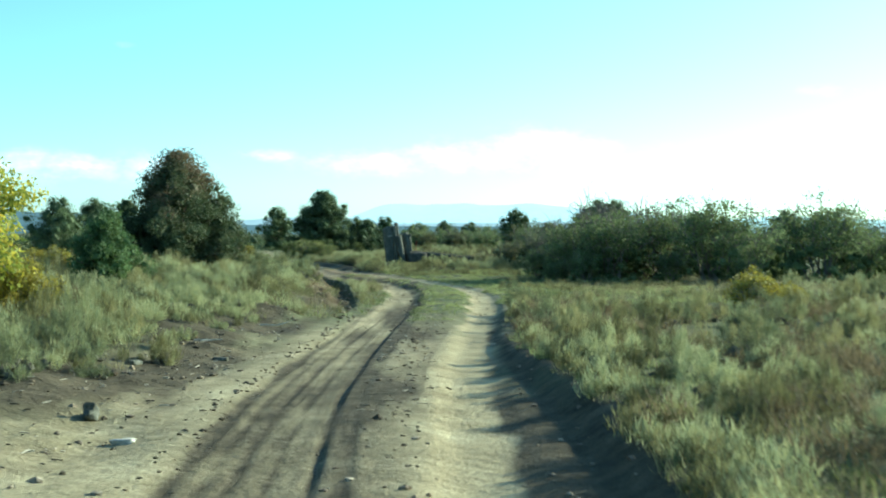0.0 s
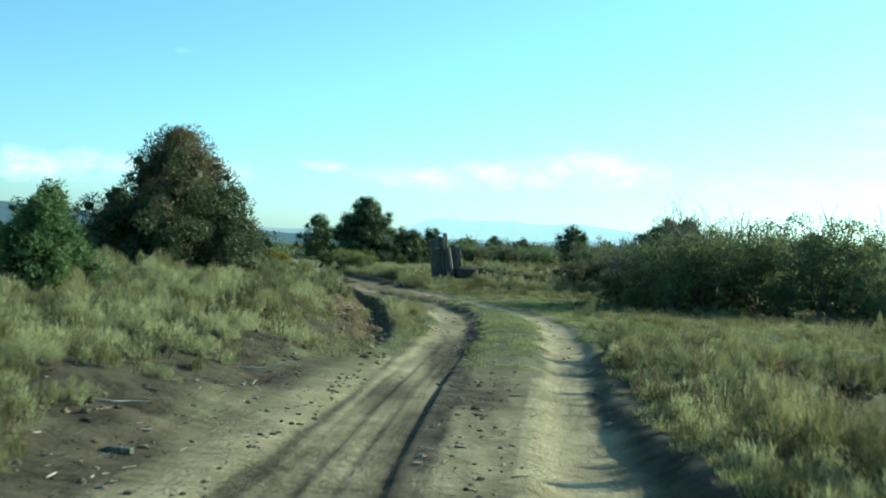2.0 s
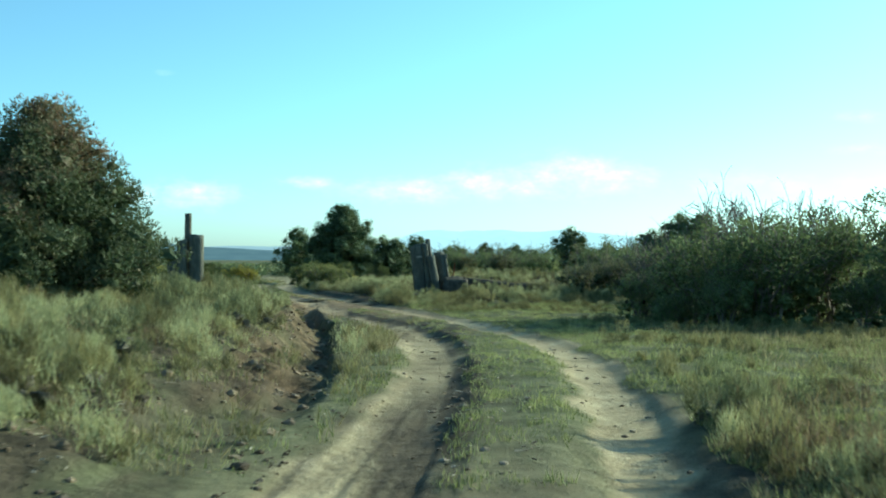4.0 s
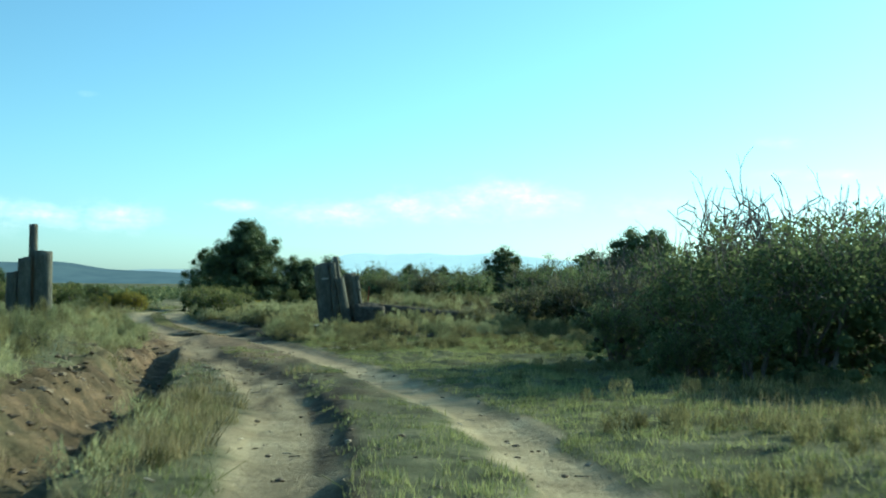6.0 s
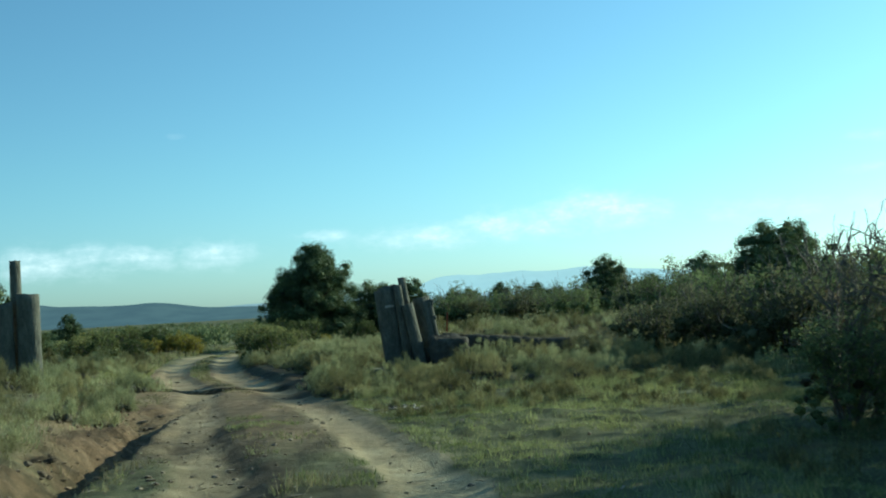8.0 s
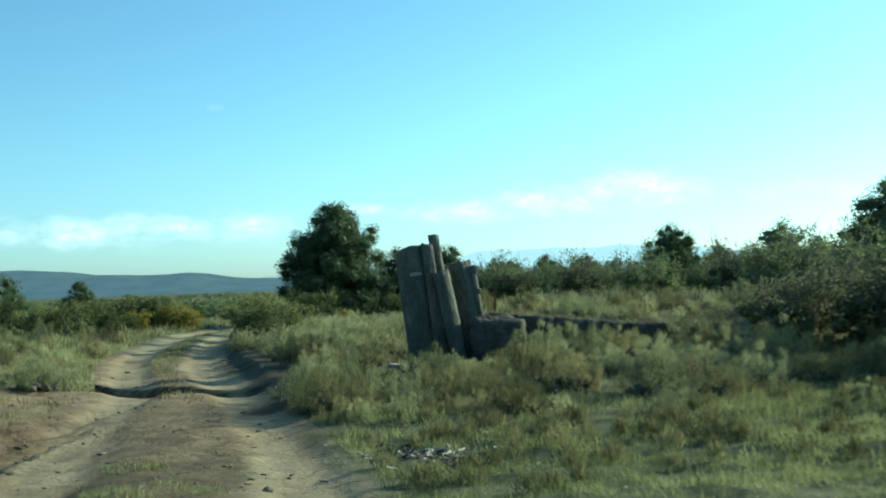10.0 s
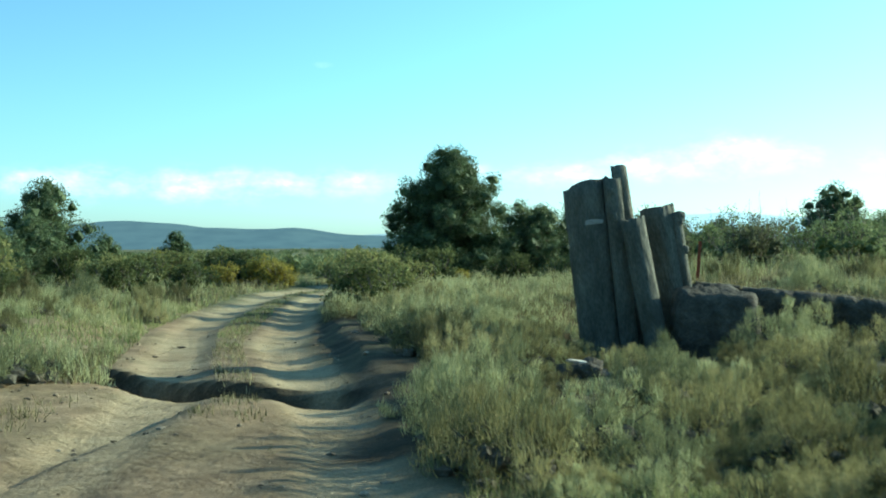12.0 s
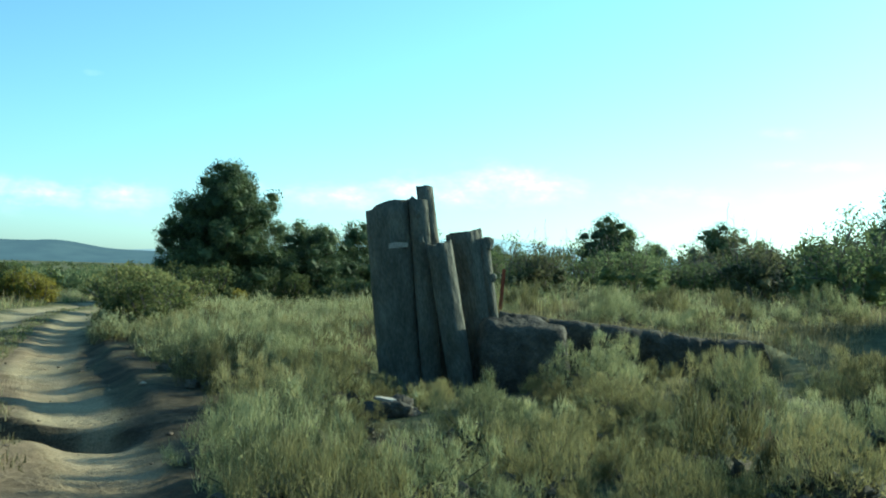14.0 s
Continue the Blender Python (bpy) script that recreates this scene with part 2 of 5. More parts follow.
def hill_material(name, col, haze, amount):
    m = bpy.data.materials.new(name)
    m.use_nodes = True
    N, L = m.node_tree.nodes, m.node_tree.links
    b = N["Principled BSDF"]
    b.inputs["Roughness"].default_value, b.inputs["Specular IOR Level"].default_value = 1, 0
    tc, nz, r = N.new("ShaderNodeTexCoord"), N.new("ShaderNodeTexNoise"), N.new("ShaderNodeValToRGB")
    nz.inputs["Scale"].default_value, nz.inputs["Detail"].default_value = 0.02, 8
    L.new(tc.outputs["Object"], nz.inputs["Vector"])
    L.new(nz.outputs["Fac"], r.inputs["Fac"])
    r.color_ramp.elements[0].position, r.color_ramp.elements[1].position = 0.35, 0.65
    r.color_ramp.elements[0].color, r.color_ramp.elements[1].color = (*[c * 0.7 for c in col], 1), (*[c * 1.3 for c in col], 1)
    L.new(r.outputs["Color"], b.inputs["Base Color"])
    # aerial haze is put in as a bluish glow of the slope itself
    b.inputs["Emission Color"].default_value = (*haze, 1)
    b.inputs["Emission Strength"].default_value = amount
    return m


# each range further off glows paler, standing in for haze with distance
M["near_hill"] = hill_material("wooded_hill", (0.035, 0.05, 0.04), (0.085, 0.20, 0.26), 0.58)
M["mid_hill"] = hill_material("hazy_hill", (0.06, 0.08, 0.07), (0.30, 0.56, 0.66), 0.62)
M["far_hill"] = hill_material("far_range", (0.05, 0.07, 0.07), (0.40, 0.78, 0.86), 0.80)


# ---- tools for meshes ----
rng = np.random.default_rng(7)


def mesh_of(name, V, F, smooth=False):
    V, F = np.asarray(V, np.float32), np.asarray(F, np.int32)
    me = bpy.data.meshes.new(name)
    n, k = F.shape
    me.vertices.add(len(V))
    me.vertices.foreach_set("co", V.ravel())
    me.loops.add(n * k)
    me.loops.foreach_set("vertex_index", F.ravel())
    me.polygons.add(n)
    me.polygons.foreach_set("loop_start", np.arange(0, n * k, k, dtype=np.int32))
    me.polygons.foreach_set("loop_total", np.full(n, k, np.int32))
    me.polygons.foreach_set("use_smooth", np.full(n, smooth, bool))
    me.update(calc_edges=True)
    return me


def part(name, me, mat, parent=None, label=""):
    if isinstance(me, bmesh.types.BMesh):
        b, me = me, bpy.data.meshes.new(name)
        b.to_mesh(me)
        b.free()
    ob = new(name, me)
    if mat is not None:
        me.materials.clear()
        me.materials.append(mat)
    if parent is not None:
        ob.parent = parent
    if label:
        ob["label"] = label
    return ob


LAT = np.random.default_rng(3).random((256, 256))


def vnoise(x, y):
    """Smooth noise on a plane, -1 to 1."""
    x, y = np.asarray(x, float), np.asarray(y, float)
    i, j = np.floor(x).astype(int), np.floor(y).astype(int)
    u, v = x - i, y - j
    u, v = u * u * (3 - 2 * u), v * v * (3 - 2 * v)
    a, b = LAT[i & 255, j & 255], LAT[(i + 1) & 255, j & 255]
    c, d = LAT[i & 255, (j + 1) & 255], LAT[(i + 1) & 255, (j + 1) & 255]
    return 2 * ((a * (1 - u) + b * u) * (1 - v) + (c * (1 - u) + d * u) * v) - 1


def fbm(x, y, scale, octaves=4):
    out, amp, f = 0, 1.0, 1.0 / scale
    for k in range(octaves):
        out = out + amp * vnoise(np.asarray(x) * f + 17.3 * k, np.asarray(y) * f + 9.1 * k)
        amp, f = amp * 0.5, f * 2.03
    return out


def S(v, a, b):
    t = np.clip((np.asarray(v, float) - a) / (b - a), 0, 1)
    return t * t * (3 - 2 * t)


def tubes(segs, sides=5):
    """Tapered tubes joined into one mesh: segs of (a, b, ra, rb)."""
    V, F, n = [], [], 0
    for a, b, ra, rb in segs:
        a, b = np.asarray(a, float), np.asarray(b, float)
        d = b - a
        d = d / (np.linalg.norm(d) + 1e-9)
        u = np.cross(d, (0.3, 0.5, 0.8) if abs(d[2]) > 0.95 else (0, 0, 1.0))
        u = u / (np.linalg.norm(u) + 1e-9)
        w = np.cross(d, u)
        ang = np.arange(sides) * 2 * math.pi / sides
        ring = np.outer(np.cos(ang), u) + np.outer(np.sin(ang), w)
        V += [a + ring * ra, b + ring * rb]
        for k in range(sides):
            F.append((n + k, n + (k + 1) % sides, n + sides + (k + 1) % sides, n + sides + k))
        n += 2 * sides
    return np.concatenate(V), np.array(F)


def leaves(centres, radius, count, length, width, r=None, out=0.6, up=0.0, squash=0.75, face=0.0):
    """count thin leaf triangles round each centre, as a clump with an uneven outline. face turns their flat sides outwards."""
    r = r or rng
    centres = np.asarray(centres, float)
    n = len(centres) * count
    c = np.repeat(centres, count, 0)
    rad = np.repeat(np.broadcast_to(np.asarray(radius, float), (len(centres),)), count)
    d = r.normal(size=(n, 3))
    d /= np.linalg.norm(d, axis=1)[:, None] + 1e-9
    p = c + d * (rad * r.uniform(0.35, 1.0, n) ** 0.6)[:, None] * (1, 1, squash)
    axis = out * d + (1 - out) * r.normal(size=(n, 3)) + (0, 0, up)
    axis /= np.linalg.norm(axis, axis=1)[:, None] + 1e-9
    side = np.cross(axis, (1 - face) * r.normal(size=(n, 3)) + 1.6 * face * d)
    side /= np.linalg.norm(side, axis=1)[:, None] + 1e-9
    ln = length * r.uniform(0.6, 1.3, n)[:, None]
    wd = width * r.uniform(0.6, 1.3, n)[:, None]
    V = np.stack((p - side * wd * 0.5, p + side * wd * 0.5, p + axis * ln), 1).reshape(-1, 3)
    return V, np.arange(3 * n).reshape(-1, 3)


def icoball(cuts):
    b = bmesh.new()
    bmesh.ops.create_icosphere(b, subdivisions=cuts, radius=1)
    out = np.array([v.co[:] for v in b.verts]), np.array([[v.index for v in f.verts] for f in b.faces])
    b.free()
    return out


BALL, SMALL_BALL = icoball(2), icoball(1)


def cores(centres, radius, r, squash=0.8, ball=None):
    """Uneven lumps of inner foliage that the outer leaves stand on."""
    bv, bf = ball or BALL
    centres = np.asarray(centres, float)
    rad = np.broadcast_to(np.asarray(radius, float), (len(centres),))
    n = len(bv)
    V = centres[:, None, :] + bv[None] * (rad[:, None, None] * r.uniform(0.55, 1.25, (len(centres), n, 1))) * (1, 1, squash)
    F = bf[None] + (np.arange(len(centres)) * n)[:, None, None]
    return V.reshape(-1, 3), F.reshape(-1, 3)


def join(*pieces):
    Vs, Fs, n = [], [], 0
    for V, F in pieces:
        Vs.append(V)
        Fs.append(F + n)
        n += len(V)
    return np.concatenate(Vs), np.concatenate(Fs)


# ---- ground ----
ZG = ((-40, 0.9), (0, 0.36), (10, 0.15), (22, -0.08), (30, -0.13), (38, -0.13), (49, -0.33), (55, -0.42), (70, -0.52), (90, -0.65), (113, -0.95), (200, -2.0), (400, -5), (1200, -10), (6000, -40))
LEFT_RUT = ((-30, -1.2), (8, -1.55), (13, -1.78), (18, -1.78), (23, -1.7), (31, -1.4), (36, -1.4), (42, -1.9), (46, -2.6), (50, -3.45), (54, -4.7), (61, -6.4), (65.4, -7.3), (68.6, -8.5), (74.7, -10.5), (82, -12.2), (90, -13.8), (97, -14.2), (110, -14.4), (150, -24), (220, -50))
RIGHT_RUT = ((-30, 0.15), (10, 0.0), (16.7, 0.04), (22, 0.28), (31, 0.74), (36, 0.80), (41.4, 0.3), (46, -0.6), (49, -1.15), (53, -2.1), (57, -3.1), (62.5, -4.75), (66.4, -6.1), (71.3, -7.9), (81, -10.3), (90, -12.2), (97, -12.7), (110, -12.9), (148, -22), (218, -48))
GULLY = ((27, -2.45), (31.3, -2.67), (34, -2.85), (38.9, -3.35), (44, -3.9), (49, -4.8), (54, -5.6), (59, -6.5))


def line(table, y):
    a = np.array(table)
    y = np.asarray(y, float)
    w = 0.8
    return (np.interp(y - w, a[:, 0], a[:, 1]) + np.interp(y, a[:, 0], a[:, 1]) + np.interp(y + w, a[:, 0], a[:, 1])) / 3


def road(x, y):
    """Distances across to the two wheel tracks, in metres."""
    xl, xr = line(LEFT_RUT, y), line(RIGHT_RUT, y)
    sl = np.hypot(1, (line(LEFT_RUT, np.asarray(y) + 1) - xl))
    return (x - xl) / sl, (x - xr) / sl


TREADS = ((-0.50, 0.060, 0.020), (-0.30, 0.030, 0.008), (-0.10, 0.034, 0.014), (0.14, 0.030, 0.010), (0.42, 0.038, 0.022), (0.66, 0.040, 0.010))   # offset, width, depth


def tread(dl, y, o):
    """Distance across to one tyre mark in the left track; the marks weave a little."""
    return dl - o - 0.035 * vnoise(y * 0.10 + 90 * o, 3.0 + o) - 0.008 * vnoise(y * 1.3, 40 * o)


def verge(y):
    """How far right of the right track the growth begins: past a bare slope at first, close beside it later."""
    return 0.58 + 0.48 * (1 - S(y, 12, 22))


def wash(x, y):
    """Distance past the edge of the wash that crosses the road."""
    return y - 66.5 + 0.6 * (x + 7.2) - 0.35 * vnoise(x * 0.55, 2.0)


def ground_z(x, y):
    x, y = np.asarray(x, float), np.asarray(y, float)
    z = line(ZG, y)
    dl, dr = road(x, y)
    wob = 0.12 * vnoise(x * 0.9, y * 0.6)
    off = 1 - S(-np.maximum(-(dl + 0.8), dr - 0.8), -0.9, 0.3)       # 1 off the road
    far = S(np.hypot(x, y - 40), 90, 400)
    # bank to the left, and the lip to the right
    bank = S(-dl + wob, 1.2, 3.4) * S(y, 12, 27) * (1 - S(y, 58, 70))
    z = z + 0.45 * bank + 0.25 * S(-dl, 3.5, 8) * S(y, 15, 35) * (1 - S(y, 60, 75))
    z = z + 0.20 * S(-dl, 1.0, 3.2) * (1 - S(y, 14, 24))
    z = z + (0.05 + 0.14 * (1 - S(y, 14, 24))) * S(dr + 0.6 * wob - verge(y), -0.42, 0.0) * (1 - S(y, 30, 38))
    z = z + 0.12 * S(dr, 1.2, 3.5) * S(y, 58, 66) * (1 - S(y, 84, 100))
    z = z + 0.25 * S(-dl, 0.8, 2.5) * S(y, 62, 70) * (1 - S(y, 76, 90))
    z = z + 0.15 * S(dr + 2.0 * wob, 0.5, 0.9) * S(y, 64, 69) * (1 - S(y, 80, 92)) * (1 - S(x, -5.2, -3.4))
    z = z - 0.20 * np.exp(-((x + 2.7) / 1.5) ** 2 - ((y - 69.6) / 1.1) ** 2)
    edge = 0.25 * vnoise(x * 1.1, 7.0)
    z = z + 0.62 * S(x, -5.2, -2.2) * (S(y + edge, 71.0, 71.9) * S(x, -2.2, -1.2) * (1 - S(x, 1.2, 2.4)) + S(y, 69.5, 75) * (1 - S(x, -2.2, -1.2) * (1 - S(x, 1.2, 2.4)))) * (1 - S(y, 92, 115))
    # wheel tracks and the hump between
    fade = 1 - S(y, 150, 220)
    wl = 0.55 + 0.2 * (1 - S(y, 20, 30))
    z = z - fade * (0.05 + 0.03 * S(y, 24, 32)) * np.exp(-(dl / wl / 0.75) ** 4) - fade * 0.07 * np.exp(-(dr / 0.36) ** 4)
    for o, w, deep in TREADS:
        tr = tread(dl, y, o)
        z = z - deep * (0.75 + 0.5 * vnoise(y * 0.5, 40 * o)) * (np.exp(-(tr / w) ** 2) - 0.45 * np.exp(-((tr - 2.0 * w) / w) ** 2)) * (1 - S(y, 26, 34))
    # the crown of grass between the tracks stands up with a broken edge
    ragged = 0.09 * vnoise(y * 1.6, 21.0) + 0.05 * vnoise(y * 4.2, 23.0)
    z = z + 0.05 * S(dl + ragged, 0.46, 0.68) * S(-dr + ragged, 0.40, 0.70) * S(y, 23, 29) * (1 - S(y, 44, 52))
    # hummocks under the grass
    z = z + 0.04 * np.maximum(fbm(x, y, 0.42, 3), -0.35) * S(y, 22, 28) * (1 - S(y, 58, 62)) * np.maximum(S(dr, 0.45, 0.9), 0.35 * S(dl, 0.7, 0.9) * S(-dr, 0.5, 0.7))
    # cut edge along the left track further on
    cut = dl - 0.46 + 0.10 * vnoise(y * 0.5, 11.0)
    z = z - 0.03 * np.exp(-(cut / 0.22) ** 2) * S(y, 26, 33) * (1 - S(y, 58, 66)) * (0.6 + 0.4 * vnoise(y * 0.4, 6.0))
    # wash-out along the left
    g = x - line(GULLY, y) + 0.10 * vnoise(y * 0.9, 5.0)
    z = z - 0.38 * S(-g, -0.26, -0.06) * (1 - S(-g, 0.10, 0.85)) * S(y, 28, 43) * (1 - S(y, 56, 62))
    z = z + (0.12 * fbm(x, y * 0.8, 0.5, 4) + 0.08 * fbm(x, y, 0.24, 2)) * np.exp(-((g + 0.6) / 0.7) ** 2) * S(y, 27, 31) * (1 - S(y, 57, 64))
    z = z + (0.035 * fbm(x, y * 0.6, 0.6, 3)) * S(dl, -1.4, -0.7) * S(-dr, 0.1, 0.5) * S(y, 38, 43) * (1 - S(y, 58, 63))
    # a shallow wash across the road before the gateway
    w = wash(x, y)
    z = z - 0.44 * S(w, -0.90, -0.12) * (1 - S(w, 0.02, 0.34)) * S(x, -11.8, -10.6) * (1 - S(x, -6.6, -5.0))
    z = z + 0.07 * S(x + 0.08 * vnoise(y * 1.4, 31.0), -6.72, -6.60) * (1 - S(x, -6.4, -5.6)) * S(y, 59, 61) * (1 - S(y, 64, 65.4))
    # crumbled soil on the left of the road
    clod = S(-dl, 1.25, 1.9) * (1 - S(-dl, 4.5, 6.5)) * S(y + 0.8 * dl, 6, 11) * (1 - S(y, 28, 36))
    z = z + clod * (0.045 * fbm(x, y, 0.55, 4) + 0.03 * np.abs(fbm(x, y, 0.26, 3)))
    z = z + off * (0.07 * fbm(x, y, 2.6) + 0.018 * fbm(x, y, 0.7, 3)) + 0.006 * fbm(x, y, 0.45, 3) * (1 - far)
    z = z + far * 0.8 * fbm(x, y, 60)
    return z


def sand_mask(x, y):
    dl, dr = road(x, y)
    n = 0.25 * fbm(x, y, 1.1)
    ruts = np.maximum(1 - S(np.abs(dl) + n * 0.6, 0.32, 0.62), 1 - S(np.abs(dr) + n * 0.6, 0.30, 0.52))
    mid = (dl > 0) & (dr < 0)
    near = (1 - S(y + 4 * n, 12, 22)) * np.where(mid, 0.85, 0)
    wide = (1 - S(-dl + 2.0 * n + 0.12 * (y - 14), 1.3, 3.2)) * (1 - S(dr + n, 0.35, 0.6)) * (1 - S(y, 19, 30))
    gate = S(y, 56, 61) * (1 - S(y, 74, 90)) * (1 - S(-dl + n, 0.7, 1.6)) * (1 - S(dr + n, 0.5, 1.0)) * 0.28
    return np.clip(np.maximum.reduce([ruts, near, wide, gate]), 0, 1) * (1 - S(y, 160, 220))


def gaps(x, y):
    """Bare dark patches between the bushes before the gateway, 0 to 1."""
    return S(-fbm(x + 3.0, y, 1.9, 3), 0.05, 0.40) * S(y, 58.5, 60.5) * (1 - S(y, 69, 71)) * S(x, -6, -4.8) * (1 - S(x, 0.6, 2.2))


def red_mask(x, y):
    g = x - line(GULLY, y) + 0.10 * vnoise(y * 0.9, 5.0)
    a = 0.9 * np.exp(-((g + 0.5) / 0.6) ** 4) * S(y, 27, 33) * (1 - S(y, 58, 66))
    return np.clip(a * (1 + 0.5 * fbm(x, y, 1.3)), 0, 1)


def ochre_mask(x, y):
    """Warm sand where the road nears the gateway."""
    dl, dr = road(x, y)
    m = S(y, 50, 56) * (1 - S(y, 74, 86)) * (1 - S(-dl, 1.6, 3.4)) * (1 - S(dr, 0.2, 0.7))
    m = m * (1 - 0.50 * np.clip(np.exp(-(dl / 0.5) ** 4) + np.exp(-(dr / 0.45) ** 4), 0, 1))
    return np.clip(0.8 * m * (1 + 0.35 * fbm(x, y, 1.6)), 0, 0.9)


def ground_material():
    m = bpy.data.materials.new("ground")
    m.use_nodes = True
    N, L = m.node_tree.nodes, m.node_tree.links
    b = N["Principled BSDF"]
    b.inputs["Roughness"].default_value, b.inputs["Specular IOR Level"].default_value = 0.95, 0.1
    tc = N.new("ShaderNodeTexCoord")

    def noise_ramp(scale, cols, detail=8):
        nz, r = N.new("ShaderNodeTexNoise"), N.new("ShaderNodeValToRGB")
        nz.inputs["Scale"].default_value, nz.inputs["Detail"].default_value, nz.inputs["Roughness"].default_value = scale, detail, 0.65
        L.new(tc.outputs["Object"], nz.inputs["Vector"])
        while len(r.color_ramp.elements) < len(cols):
            r.color_ramp.elements.new(0.5)
        for e, (p, c) in zip(r.color_ramp.elements, cols):
            e.position, e.color = p, (*c, 1)
        L.new(nz.outputs["Fac"], r.inputs["Fac"])
        return r.outputs["Color"]

    def blend(f, a, c):
        mx = N.new("ShaderNodeMix")
        mx.data_type = "RGBA"
        L.new(f, mx.inputs["Factor"])
        L.new(a, mx.inputs["A"])
        L.new(c, mx.inputs["B"])
        return mx.outputs["Result"]

    def mask(name):
        a = N.new("ShaderNodeAttribute")
        a.attribute_name = name
        return a.outputs["Fac"]

    turf = noise_ramp(1.9, [(0.32, (0.058, 0.062, 0.034)), (0.5, (0.112, 0.120, 0.062)), (0.68, (0.19, 0.188, 0.105))])
    sand = noise_ramp(1.4, [(0.28, (0.212, 0.172, 0.102)), (0.5, (0.352, 0.292, 0.176)), (0.74, (0.478, 0.405, 0.258))])
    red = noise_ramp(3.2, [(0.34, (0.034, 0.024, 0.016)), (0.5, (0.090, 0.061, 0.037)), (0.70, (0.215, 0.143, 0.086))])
    # dark soil tone, which also carries shade put into the ground colour
    soil_and_shade = noise_ramp(2.4, [(0.33, (0.032, 0.026, 0.018)), (0.64, (0.108, 0.086, 0.056))])
    ochre = noise_ramp(2.2, [(0.3, (0.150, 0.100, 0.060)), (0.5, (0.275, 0.190, 0.116)), (0.7, (0.42, 0.305, 0.195))])
    col = blend(mask("sand"), turf, sand)
    col = blend(mask("ochre"), col, ochre)
    col = blend(mask("dark"), col, soil_and_shade)
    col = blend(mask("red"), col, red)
    grit = noise_ramp(45, [(0.3, (0.62, 0.62, 0.62)), (0.5, (1, 1, 1)), (0.72, (1.25, 1.25, 1.25))], 4)
    mu = N.new("ShaderNodeMix")
    mu.data_type, mu.blend_type = "RGBA", "MULTIPLY"
    mu.inputs["Factor"].default_value = 1
    L.new(col, mu.inputs["A"])
    L.new(grit, mu.inputs["B"])
    L.new(mu.outputs["Result"], b.inputs["Base Color"])
    bz, bp = N.new("ShaderNodeTexNoise"), N.new("ShaderNodeBump")
    bz.inputs["Scale"].default_value, bz.inputs["Detail"].default_value, bz.inputs["Roughness"].default_value = 7, 9, 0.65
    L.new(tc.outputs["Object"], bz.inputs["Vector"])
    bp.inputs["Strength"].default_value, bp.inputs["Distance"].default_value = 0.7, 0.08
    L.new(bz.outputs["Fac"], bp.inputs["Height"])
    L.new(bp.outputs["Normal"], b.inputs["Normal"])
    return m


def steps(stops):
    """Grid lines: (from, to, spacing) one after another."""
    out = []
    for a, b, d in stops:
        out += list(np.arange(a, b - 1e-6, d))
    return np.array(out + [stops[-1][1]])


